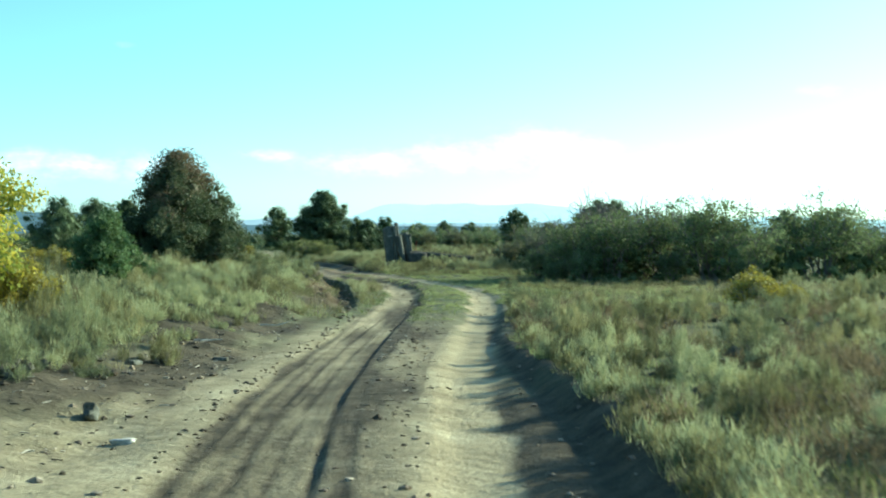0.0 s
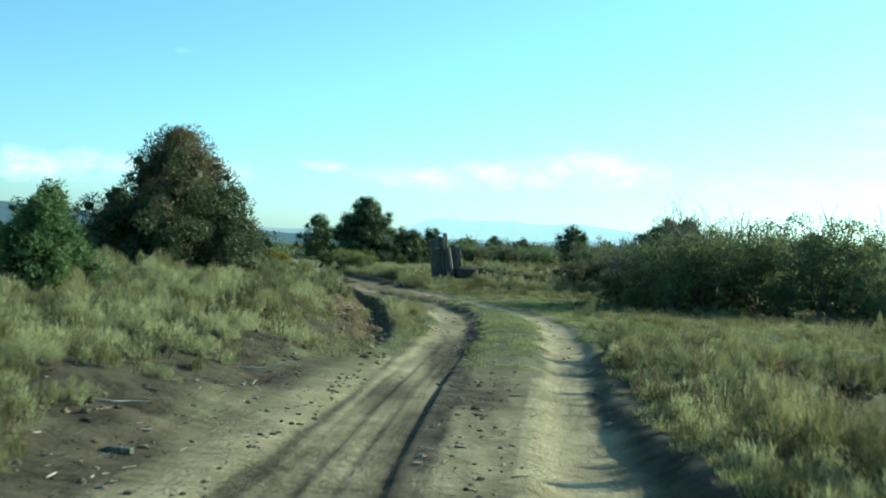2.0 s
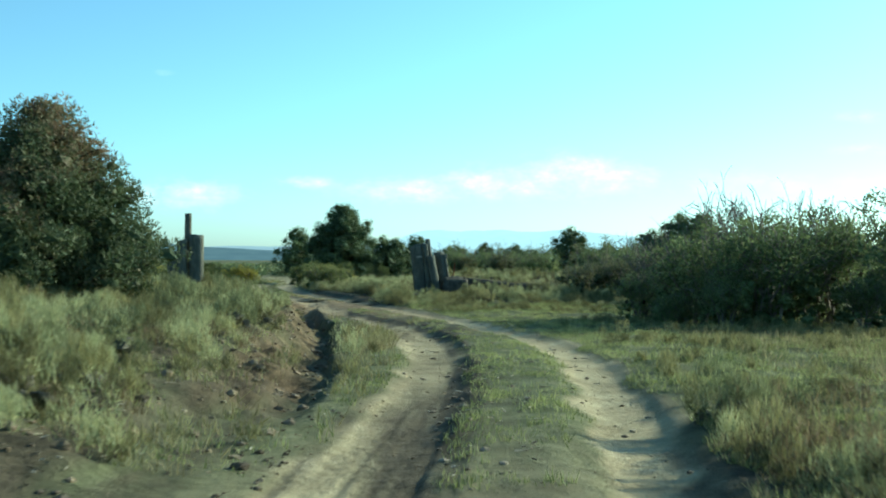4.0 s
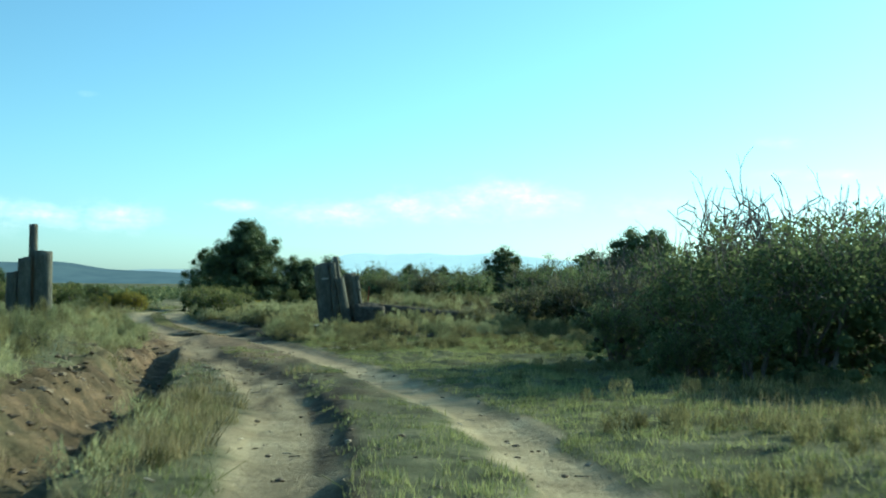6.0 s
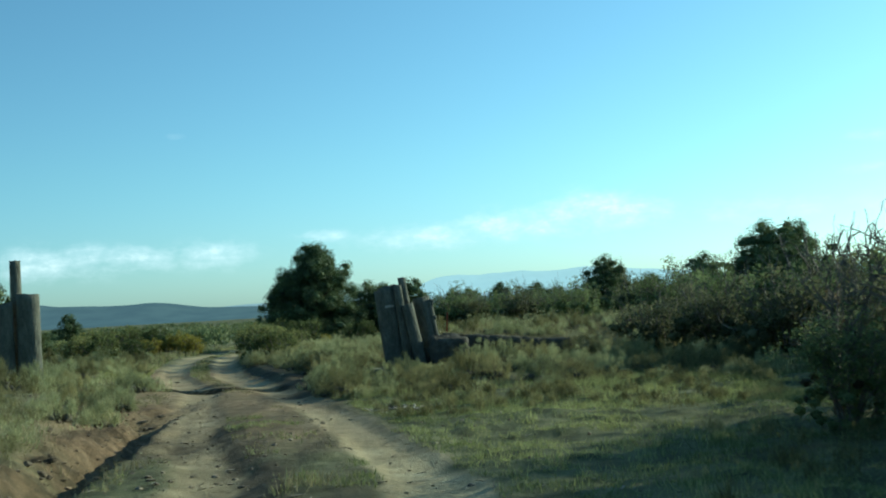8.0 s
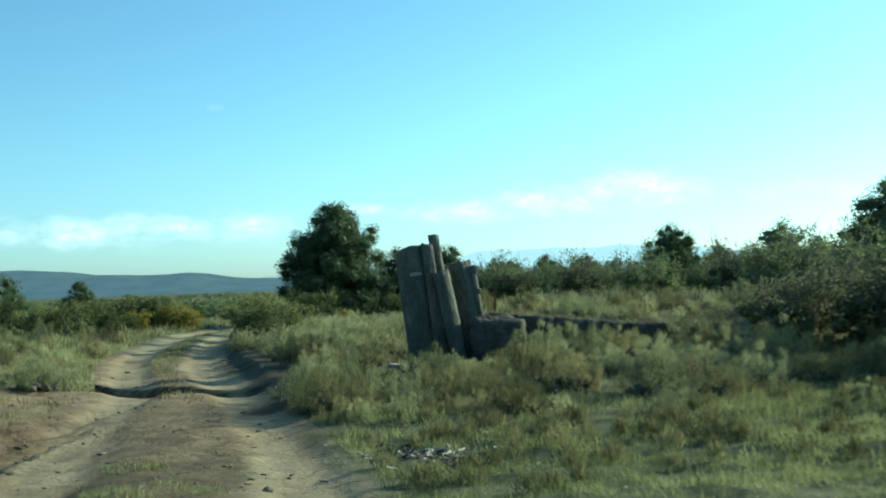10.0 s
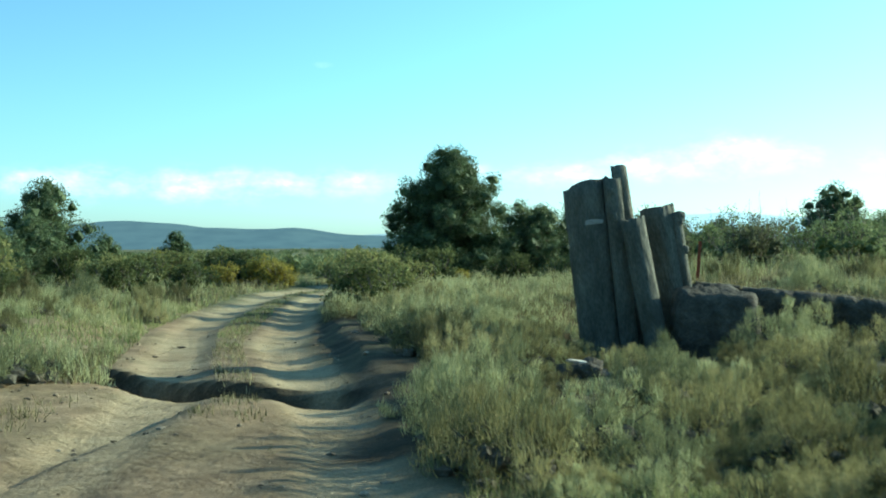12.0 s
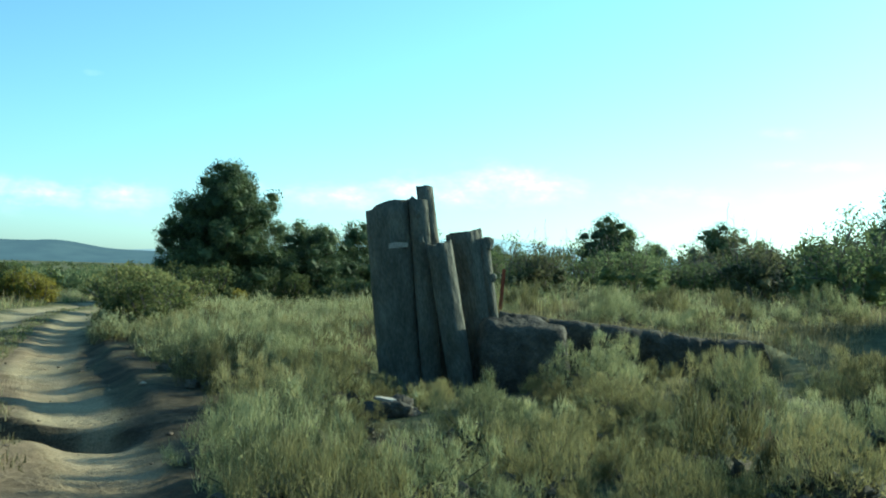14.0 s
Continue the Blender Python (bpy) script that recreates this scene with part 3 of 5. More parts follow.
def build_ground():
    xs = steps([(-4500, -1500, 500), (-1500, -300, 100), (-300, -60, 20), (-60, -20, 2), (-20, -12, 0.35), (-12, -3.2, 0.09), (-3.2, -0.2, 0.033), (-0.2, 1.4, 0.05), (1.4, 6, 0.10), (6, 12, 0.25), (12, 30, 1), (30, 80, 5), (80, 320, 20), (320, 1520, 100), (1520, 4520, 500)])
    ys = steps([(-400, -40, 40), (-40, 0, 2), (0, 5, 0.25), (5, 45, 0.18), (45, 75, 0.14), (75, 95, 0.2), (95, 110, 0.5), (110, 200, 3), (200, 500, 20), (500, 1500, 100), (1500, 4500, 500)])
    X, Y = np.meshgrid(xs, ys)
    x, y = X.ravel(), Y.ravel()
    V = np.stack((x, y, ground_z(x, y)), 1)
    nx, ny = len(xs), len(ys)
    i = (np.arange(ny - 1)[:, None] * nx + np.arange(nx - 1)[None, :]).ravel()
    me = mesh_of("ground", V, np.stack((i, i + 1, i + nx + 1, i + nx), 1), True)
    dl, dr = road(x, y)
    # dark soil and tyre marks, plus painted shade where noted below
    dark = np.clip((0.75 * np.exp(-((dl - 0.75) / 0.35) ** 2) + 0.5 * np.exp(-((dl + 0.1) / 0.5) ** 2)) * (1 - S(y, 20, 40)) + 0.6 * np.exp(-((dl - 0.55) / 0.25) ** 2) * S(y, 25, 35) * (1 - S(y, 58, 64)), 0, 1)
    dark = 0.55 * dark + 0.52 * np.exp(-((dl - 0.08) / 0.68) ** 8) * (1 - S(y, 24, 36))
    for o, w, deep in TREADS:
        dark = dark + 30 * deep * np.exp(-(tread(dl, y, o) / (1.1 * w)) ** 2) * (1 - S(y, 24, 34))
    # dark earth below the right lip, with the lip's shade painted in
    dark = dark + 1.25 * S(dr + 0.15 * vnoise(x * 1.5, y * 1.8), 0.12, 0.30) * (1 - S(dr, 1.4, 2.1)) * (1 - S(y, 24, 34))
    # mud beside the crown, its colour also holding the crown edge's cast shade
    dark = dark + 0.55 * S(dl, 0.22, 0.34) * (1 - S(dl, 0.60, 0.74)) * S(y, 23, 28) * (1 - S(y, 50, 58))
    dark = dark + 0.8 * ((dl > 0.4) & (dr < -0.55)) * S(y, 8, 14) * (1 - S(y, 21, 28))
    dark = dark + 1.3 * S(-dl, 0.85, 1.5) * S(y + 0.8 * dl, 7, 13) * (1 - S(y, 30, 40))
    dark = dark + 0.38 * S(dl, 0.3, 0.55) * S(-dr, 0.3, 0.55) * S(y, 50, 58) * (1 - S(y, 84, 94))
    # dark soil right of the road, with the bushes' shadow painted into it
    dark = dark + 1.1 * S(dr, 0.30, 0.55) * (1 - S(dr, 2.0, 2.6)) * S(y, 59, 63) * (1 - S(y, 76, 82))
    # bare gaps between the bushes, darkened to hold the shade between clumps
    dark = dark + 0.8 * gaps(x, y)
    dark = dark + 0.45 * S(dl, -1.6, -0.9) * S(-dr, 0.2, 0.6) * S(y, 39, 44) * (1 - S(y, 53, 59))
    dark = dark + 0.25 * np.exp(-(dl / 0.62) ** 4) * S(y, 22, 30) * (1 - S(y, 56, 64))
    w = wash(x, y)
    # shade of the wash's unlit far wall, painted along its face
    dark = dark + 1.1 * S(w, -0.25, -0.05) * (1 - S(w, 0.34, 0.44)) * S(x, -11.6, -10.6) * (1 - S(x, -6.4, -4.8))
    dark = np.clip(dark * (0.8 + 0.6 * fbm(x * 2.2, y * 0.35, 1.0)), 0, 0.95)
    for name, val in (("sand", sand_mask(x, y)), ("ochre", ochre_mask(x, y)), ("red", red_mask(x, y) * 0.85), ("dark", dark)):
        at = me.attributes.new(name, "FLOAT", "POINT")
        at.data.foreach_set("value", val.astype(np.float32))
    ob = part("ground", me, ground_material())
    tagged(ob, "dry scrubland earth with two sandy wheel tracks", "ground", kind="structure")


build_ground()


# ---- far hills ----
def ridge(name, y, depth, x0, x1, height, bumps, mat, label, base):
    xs = np.linspace(x0, x1, 160)
    rows = 9
    V = []
    for k in range(rows):
        f = k / (rows - 1)
        prof = math.sin(f * math.pi / 2) if f < 1 else 1
        top = height(xs) * (1 + bumps * fbm(xs, xs * 0 + 40 * f, 160.0, 5))
        V.append(np.stack((xs, np.full_like(xs, y + depth * f), base + (top - base) * prof * (0.6 + 0.4 * f)), 1))
    V = np.concatenate(V)
    n = len(xs)
    i = (np.arange(rows - 1)[:, None] * n + np.arange(n - 1)[None, :]).ravel()
    ob = part(name, mesh_of(name, V, np.stack((i, i + 1, i + n + 1, i + n), 1), True), mat)
    return tagged(ob, label, "hill", kind="structure")


def bump_sum(*peaks):
    return lambda x: sum(h * np.exp(-((x - c) / w) ** 2) for c, w, h in peaks)


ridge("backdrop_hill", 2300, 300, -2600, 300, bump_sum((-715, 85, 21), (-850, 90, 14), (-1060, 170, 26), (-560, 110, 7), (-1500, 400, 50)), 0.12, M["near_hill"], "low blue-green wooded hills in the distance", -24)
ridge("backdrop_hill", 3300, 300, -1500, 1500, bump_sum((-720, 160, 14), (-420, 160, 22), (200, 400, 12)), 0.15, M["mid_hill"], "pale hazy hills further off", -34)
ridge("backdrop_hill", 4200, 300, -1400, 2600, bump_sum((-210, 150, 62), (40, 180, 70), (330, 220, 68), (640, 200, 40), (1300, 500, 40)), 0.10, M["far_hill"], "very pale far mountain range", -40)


# ---- trees ----
def conifer(name, seed, height, radius, profile, mat, tufts=26, clump=0.34, leaf=0.13, bare=0.0, limbs=46, label="", lean=0.0, slim=0.5, inner=0.72):
    """A pinyon: tapered trunk, limbs up its length, clumps of needle tufts along their outer ends. profile: height share -> radius share."""
    r = np.random.default_rng(seed)
    segs, stem, centres = [], [], []
    n = 9
    spine = [np.array((lean * height * (k / n) ** 1.5 + 0.05 * r.normal(), 0.05 * r.normal(), height * 0.97 * k / n)) for k in range(n + 1)]
    spine[0][:2] = 0
    r0 = 0.035 * height + 0.03
    for k in range(n):
        stem.append((spine[k], spine[k + 1], r0 * (1 - k / n) + 0.02, r0 * (1 - (k + 1) / n) + 0.012))
    for k in range(limbs):
        f = bare + (0.97 - bare) * (k + r.random()) / limbs
        a = k * 2.4 + r.uniform(-0.5, 0.5)
        rad = radius * profile(f) * r.uniform(0.80, 1.04)
        p = spine[min(int(f * n), n - 1)] * 1.0
        p = p + (spine[min(int(f * n) + 1, n)] - p) * (f * n - int(f * n))
        rise = r.uniform(-0.08, 0.30) * rad - (0.10 * rad if f < 0.2 else 0)
        e = p + np.array((math.cos(a) * rad, math.sin(a) * rad, rise))
        mid = (p + e) / 2 + np.array((0, 0, -0.06 * rad))
        w = 0.02 + 0.02 * rad
        segs += [(p, mid, w, w * 0.6), (mid, e, w * 0.6, 0.008)]
        m = max(2, int(rad / clump * 1.35))
        for q in range(m):
            s = (0.12 + 0.93 * (q + r.random()) / m)
            c = p + (e - p) * s
            c = c + r.normal(size=3) * clump * 0.45
            centres.append(c)
    centres.append(spine[-1] + np.array((0, 0, 0.0)))
    centres = np.array(centres)
    tree = new(name)
    trunk = part("trunk", mesh_of("trunk", *tubes(stem, 9), True), M["bark"], tree)
    part("branchwork", mesh_of("branchwork", *tubes(segs, 5)), M["bark"], trunk)["kind"] = "stuff"
    rad = clump * r.uniform(0.7, 1.25, len(centres))
    V, F = join(leaves(centres, rad, tufts, leaf, leaf * slim, r, out=0.4, up=0.35, squash=0.85, face=0.4), cores(centres[::2], rad[::2] * inner, r, ball=SMALL_BALL if inner < 0.76 else BALL))
    part("crown", mesh_of("crown", V, F), mat, tree)
    return tagged(tree, label, "tree")


def put(ob, x, y, scale=1.0, turn=0.0, sink=0.04, stretch=1.0):
    z = float(ground_z(x, y)) - sink
    ob.matrix_basis = pose(x, y, z, 0, 0, turn) @ Matrix.Diagonal((scale, scale, scale * stretch, 1))
    return ob


def place_copy(ob, x, y, scale=1.0, turn=0.0, sink=0.04, stretch=1.0, label=""):
    c = copy_thing(ob, Matrix.Identity(4))
    put(c, x, y, scale, turn, sink, stretch)
    if label:
        c["label"] = label
    return c


def cone_round(f):
    return (0.78 + 0.22 * math.sin(math.pi * min(1, f / 0.22) / 2)) * (1 - max(0, f - 0.14) / 0.86) ** 0.82 + 0.06


def dome(f):
    return max(0.12, math.sin(math.pi * min(1, (f + 0.18) / 1.12)) ** 0.6)


def column(f):
    return (0.55 + 0.45 * math.sin(math.pi * min(1, f / 0.4) / 2)) * (1 - max(0, f - 0.35) / 0.65) ** 0.55 + 0.06


def two_tier(f):
    if f < 0.35:
        return 0.92 + 0.08 * math.sin(math.pi * f / 0.35)
    if f < 0.60:
        return 0.94 - 0.12 * (f - 0.35) / 0.25
    if f < 0.86:
        return 0.82 - 0.46 * (f - 0.60) / 0.26
    return 0.36 * max(0.02, 1 - (f - 0.86) / 0.14) ** 0.5


put(conifer("pinyon_tree", 11, 3.5, 2.3, cone_round, M["pine_brown"], tufts=190, clump=0.34, leaf=0.09, slim=0.38, inner=0.42, limbs=135, label="large pinyon pine with browning needles on a scrubby bank"), -8.65, 39.9)
put(conifer("pinyon_tree", 12, 1.5, 0.85, cone_round, M["young_pine"], tufts=110, clump=0.20, leaf=0.08, slim=0.4, inner=0.42, limbs=70, label="small bright green pinyon among sagebrush"), -7.6, 27.6)
put(conifer("pinyon_tree", 13, 1.9, 0.9, dome, M["pine"], tufts=36, clump=0.25, leaf=0.12, limbs=36, label="dark pinyon close behind a larger one"), -10.6, 41.5)
put(conifer("pinyon_tree", 21, 5.35, 2.5, two_tier, M["pine"], tufts=230, clump=0.42, leaf=0.10, slim=0.36, inner=0.62, limbs=130, label="tall dense dark green pinyon pine"), -10.15, 103)
mid_pine = conifer("pinyon_tree", 22, 3.6, 1.75, dome, M["pine"], tufts=105, clump=0.42, leaf=0.11, slim=0.4, inner=0.62, limbs=50, label="rounded dark green pinyon")
put(mid_pine, -21.5, 160, 1.5)
round_tree = conifer("juniper_tree", 23, 4.2, 2.2, column, M["pine"], tufts=105, clump=0.44, leaf=0.11, slim=0.4, inner=0.62, limbs=54, label="dark green juniper above the scrub", bare=0.12)
put(round_tree, 6.3, 113)
for x, y, top, kind, turn in ((-7.5, 106, 3.5, round_tree, 60), (-5.4, 107, 3.4, mid_pine, 140), (-2.9, 108, 2.7, round_tree, 10), (-6.6, 104.5, 3.2, mid_pine, 200), (-0.2, 140, 3.6, mid_pine, 30), (2.7, 140, 3.6, round_tree, 200), (4.6, 141, 3.1, mid_pine, 80),
                              (9.7, 120, 3.3, mid_pine, 170), (13.4, 121, 4.5, round_tree, 250), (15.9, 122, 3.6, mid_pine, 20), (20.2, 124, 3.8, round_tree, 90), (24.5, 118, 3.5, mid_pine, 300),
                              (-43.6, 160, 3.4, mid_pine, 10), (-14.0, 52, 2.1, round_tree, 40), (-15.6, 50, 2.5, mid_pine, 120), (-13.2, 43, 1.8, mid_pine, 210),
                              (-21.2, 87.0, 2.4, mid_pine, 140), (-24.5, 96, 2.8, mid_pine, 70), (-27.5, 92, 2.4, round_tree, 320), (-31, 110, 4.9, mid_pine, 220), (10.6, 87.4, 3.7, round_tree, 30), (11.9, 88.2, 3.6, mid_pine, 250),
                              (28.5, 105, 4.0, round_tree, 10), (33, 112, 4.0, mid_pine, 40), (-50.3, 160, 3.2, round_tree, 130), (-3.0, 150, 3.6, round_tree, 75)):
    k = top / (3.75 if kind is mid_pine else 4.35)
    place_copy(kind, x, y, k, turn)


# ---- broadleaf shrubs and small trees ----
def shrub(name, seed, height, radius, mat, leaf=0.06, stems=9, leaves_at=22, clump=0.2, twigs=0.0, label="", category="shrub", low=0.25, forks=3):
    """Many stems from the ground, forking twice, with leaf clumps at the forks and bare twigs over the top."""
    r = np.random.default_rng(seed)
    segs, centres = [], []

    def grow(p, d, ln, w, depth):
        d = d / np.linalg.norm(d)
        e = p + d * ln
        mid = (p + e) / 2 + r.normal(size=3) * ln * 0.07
        segs.append((p, mid, w, w * 0.8))
        segs.append((mid, e, w * 0.8, w * 0.6))
        if depth < forks:
            if depth >= 1:
                centres.append(mid)
            for _ in range(3 if depth < 2 else 2):
                grow(e, d + r.normal(size=3) * 0.42 + np.array((0, 0, 0.12)), ln * r.uniform(0.55, 0.8), w * 0.55, depth + 1)
        else:
            if r.random() >= twigs:
                centres.append(e)
            else:
                p0, d0, ww = e, d, max(w * 0.6, 0.014)
                for _ in range(int(r.integers(2, 5))):
                    d0 = d0 + r.normal(size=3) * 0.35 + np.array((0, 0, 0.08))
                    p1 = p0 + d0 / np.linalg.norm(d0) * ln * r.uniform(0.3, 0.6)
                    segs.append((p0, p1, ww, ww * 0.75))
                    if r.random() < 0.6:
                        fork = d0 + r.normal(size=3) * 0.7
                        segs.append((p1, p1 + fork / np.linalg.norm(fork) * ln * r.uniform(0.25, 0.6), ww * 0.7, 0.004))
                    p0, ww = p1, ww * 0.75
    for k in range(stems):
        a = 2 * math.pi * k / stems + r.uniform(-0.4, 0.4)
        out = r.uniform(0.1, 1.0) * radius / height
        base = np.array((math.cos(a), math.sin(a), 0)) * radius * 0.25 * r.random()
        grow(base, np.array((math.cos(a) * out, math.sin(a) * out, 1.0)), height * 0.40 * r.uniform(0.8, 1.15), 0.018 + 0.012 * height, 0)
    centres = np.array(centres)
    centres = centres[centres[:, 2] > low * height * 0.6]
    V, F = tubes(segs, 3)
    ob = new(name)
    part("branchwork", mesh_of("branchwork", V, F), M["twig"], ob)
    skirt = []
    for _ in range(int(26 * radius)):
        a, q = r.uniform(0, 2 * math.pi), radius * math.sqrt(r.random()) * 0.85
        skirt.append((math.cos(a) * q, math.sin(a) * q, height * r.uniform(0.08, 0.5)))
    centres = np.concatenate((centres, np.array(skirt)))
    rad = clump * r.uniform(0.7, 1.3, len(centres))
    V, F = join(leaves(centres, rad, leaves_at, leaf, leaf * 0.6, r, out=0.2, face=0.6), cores(np.array(skirt), clump * 0.5, r))
    part("foliage", mesh_of("foliage", V, F), mat, ob)
    return tagged(ob, label, category)


put(shrub("aspen_tree", 31, 1.95, 1.15, M["yellow_leaf"], 0.065, 10, 110, 0.25, label="young aspen with yellow-green autumn leaves", category="tree"), -8.36, 18.8, 1.36)
put(shrub("aspen_tree", 32, 1.6, 0.9, M["gold_leaf"], 0.08, 8, 26, 0.22, label="low aspen sucker with golden leaves", category="tree"), -7.0, 20.4, 0.6)
thicket = [shrub("scrub_oak", 40 + k, 2.35, 1.5, M["oak_leaf"], 0.085, 10, 28, 0.27, 0.35, "dense scrub oak with thin bare twigs on top") for k in range(3)]
far_oak = [shrub("scrub_oak", 44 + k, 2.2, 1.5, m, 0.10, 10, 27, 0.34, 0.3, lab, forks=2) for k, (m, lab) in enumerate(((M["oak_leaf"], "grey-green scrub oak in a far thicket"), (M["brown_oak"], "half-bare brownish scrub oak in a far thicket")))]
russet = shrub("scrub_oak", 47, 2.0, 1.3, M["brown_oak"], 0.085, 9, 18, 0.24, 0.45, "half-bare russet scrub oak thicket")
put(thicket[0], 4.75, 48.8, 0.98)
put(thicket[1], 6.0, 46.8, 1.06)
put(thicket[2], 7.6, 48.4, 1.0)
put(russet, 4.9, 53.4, 0.85)
for k, (x, y, s) in enumerate(((5.0, 46.6, 0.58), (9.6, 46.6, 1.25), (11.6, 48.6, 0.95), (13.6, 46.6, 1.3), (15.6, 48.6, 1.0), (17.8, 46.6, 1.25), (20.0, 48.8, 1.15), (22.4, 47, 0.9),
                               (6.4, 51.8, 1.05), (8.8, 53.2, 1.2), (13.2, 53.0, 1.2), (17.2, 53.4, 1.25), (8.0, 56.8, 1.1), (9.6, 59.5, 1.2), (11.8, 58.0, 1.25), (14.6, 59.0, 1.0), (18.5, 57.5, 1.1), (7.9, 45.9, 0.5), (10.6, 45.6, 0.5), (24.5, 50, 1.1))):
    place_copy(thicket[k % 3] if k in (0, 1, 3, 5, 8, 9, 17) else far_oak[0], x, y, s, 57 * k)
for k, (x, y, s) in enumerate(((8.6, 62.5, 1.0), (4.9, 71.8, 0.8), (6.4, 74.5, 0.95), (5.4, 79.0, 1.0), (7.6, 70.0, 0.9), (8.8, 66.5, 1.0), (10.4, 65, 1.2), (12.8, 67, 1.25), (8.2, 71, 1.0), (11.5, 74, 1.1), (15, 72, 1.2), (5.2, 84, 0.8), (7.5, 86, 0.9), (2.8, 88, 0.75), (0.5, 90, 0.75), (12.5, 82, 0.9), (15.5, 80, 0.9), (18, 66, 1.0))):
    place_copy(far_oak[1] if k in (0, 1, 5, 8, 11, 14, 17) else far_oak[0], x, y, s * (0.85 if k < 6 else 1), 83 * k)
for k, (x, y, s) in enumerate(((3.4, 67.2, 0.80), (4.7, 66.0, 0.86), (5.8, 64.0, 0.92), (6.9, 65.2, 1.0), (8.4, 61.0, 1.0), (7.6, 62.6, 1.0))):
    place_copy(far_oak[1] if k % 4 != 3 else far_oak[0], x, y, s, 41 * k)
# band of scrub across the clearing behind the gateway
put(far_oak[0], 18.6, 70.5, 1.0)
put(far_oak[1], 21.5, 66, 1.0)
band = [(-3.6, 108), (-1.6, 106), (0.4, 105), (2.3, 107), (8.4, 105), (10.6, 103), (12.9, 104), (15.3, 102), (17.8, 103), (20.5, 101), (23, 100), (26, 99), (29.5, 98), (14.5, 93), (17.2, 91), (20, 88), (23, 86)]
for k, (x, y) in enumerate(band):
    place_copy(far_oak[(k % 4) == 0], x, y, 0.72 + 0.2 * (k % 3) / 2, 71 * k)
r_band = np.random.default_rng(57)
for k in [k for k in range(26) if not 6 <= k <= 8]:
    place_copy(far_oak[(k % 3) == 1], -2.6 + 1.0 * k + r_band.uniform(-0.4, 0.4), 99.5 + r_band.uniform(-2.5, 2.5) - 0.12 * k, r_band.uniform(0.78, 1.05), 97 * k)
dead = shrub("bare_shrub", 58, 3.0, 1.3, M["russet_leaf"], 0.07, 3, 3, 0.16, 1.0, "dead grey shrub with long forked branches", low=0.3)
put(dead, 5.7, 51.3, 1.12)
place_copy(dead, 6.5, 49.6, 1.14, 130)
place_copy(dead, 3.9, 52.0, 0.84, 250)
place_copy(dead, 7.8, 48.8, 1.08, 20)
yellow = shrub("rabbitbrush", 51, 0.85, 0.7, M["gold_leaf"], 0.06, 14, 22, 0.15, label="rounded rabbitbrush in golden bloom", low=0.0, forks=2)
put(yellow, 6.8, 29.0, 1.15)
place_copy(thicket[2], 3.6, 51.4, 0.5, 200)
place_copy(thicket[0], 3.95, 47.7, 0.42, 100, sink=0.14)
for k, (x, y, s) in enumerate(((7.9, 30.0, 0.7), (-9.6, 31.0, 0.8), (-12.5, 34.0, 1.0), (-11.2, 33.4, 0.8), (-15.5, 96.5, 1.2), (-16.5, 97.6, 1.3), (-17.4, 96.2, 1.0), (-16.0, 99, 1.2), (-10.3, 97, 1.0), (-24.8, 110, 1.5), (-9.0, 96.5, 0.8), (-18.8, 101, 1.0), (-11.2, 95.4, 0.7))):
    place_copy(yellow, x, y, s, 47 * k)
green_bush = shrub("green_shrub", 52, 1.25, 0.95, M["bush_leaf"], 0.09, 8, 20, 0.22, forks=2, label="leafy green shrub beside the track", low=0.0)
put(green_bush, -8.7, 80.5, 1.0)
for k, (x, y, s) in enumerate(((-9.0, 82.6, 0.9), (-7.8, 79.5, 0.8), (-9.9, 86, 1.1), (-11.2, 91, 1.0), (-9.2, 92, 1.1), (-7.2, 99, 1.0), (-5.2, 98, 0.9), (-11.0, 100, 1.2), (-3.5, 99, 0.9), (-7.9, 77.4, 0.8), (-15.8, 84, 0.9), (-18, 88, 1.0), (-20.5, 84, 1.1), (-14.5, 64, 0.8), (-17, 79, 0.8), (-18.2, 80.8, 1.2), (-19.8, 83.4, 1.4), (-19.2, 82, 0.9), (-22, 80, 1.0), (-24, 86, 1.1), (-16.2, 90, 0.8), (-19, 93, 1.1), (-22.5, 95, 1.2), (-17.6, 98, 0.9), (-21, 101, 1.2), (-25.5, 100, 1.3), (-28, 104, 1.3), (-20.5, 108, 1.2), (-24, 115, 1.4), (-30, 96, 1.2), (-33, 102, 1.4), (-27, 78, 1.0))):
    place_copy(green_bush, x, y, s, 63 * k)


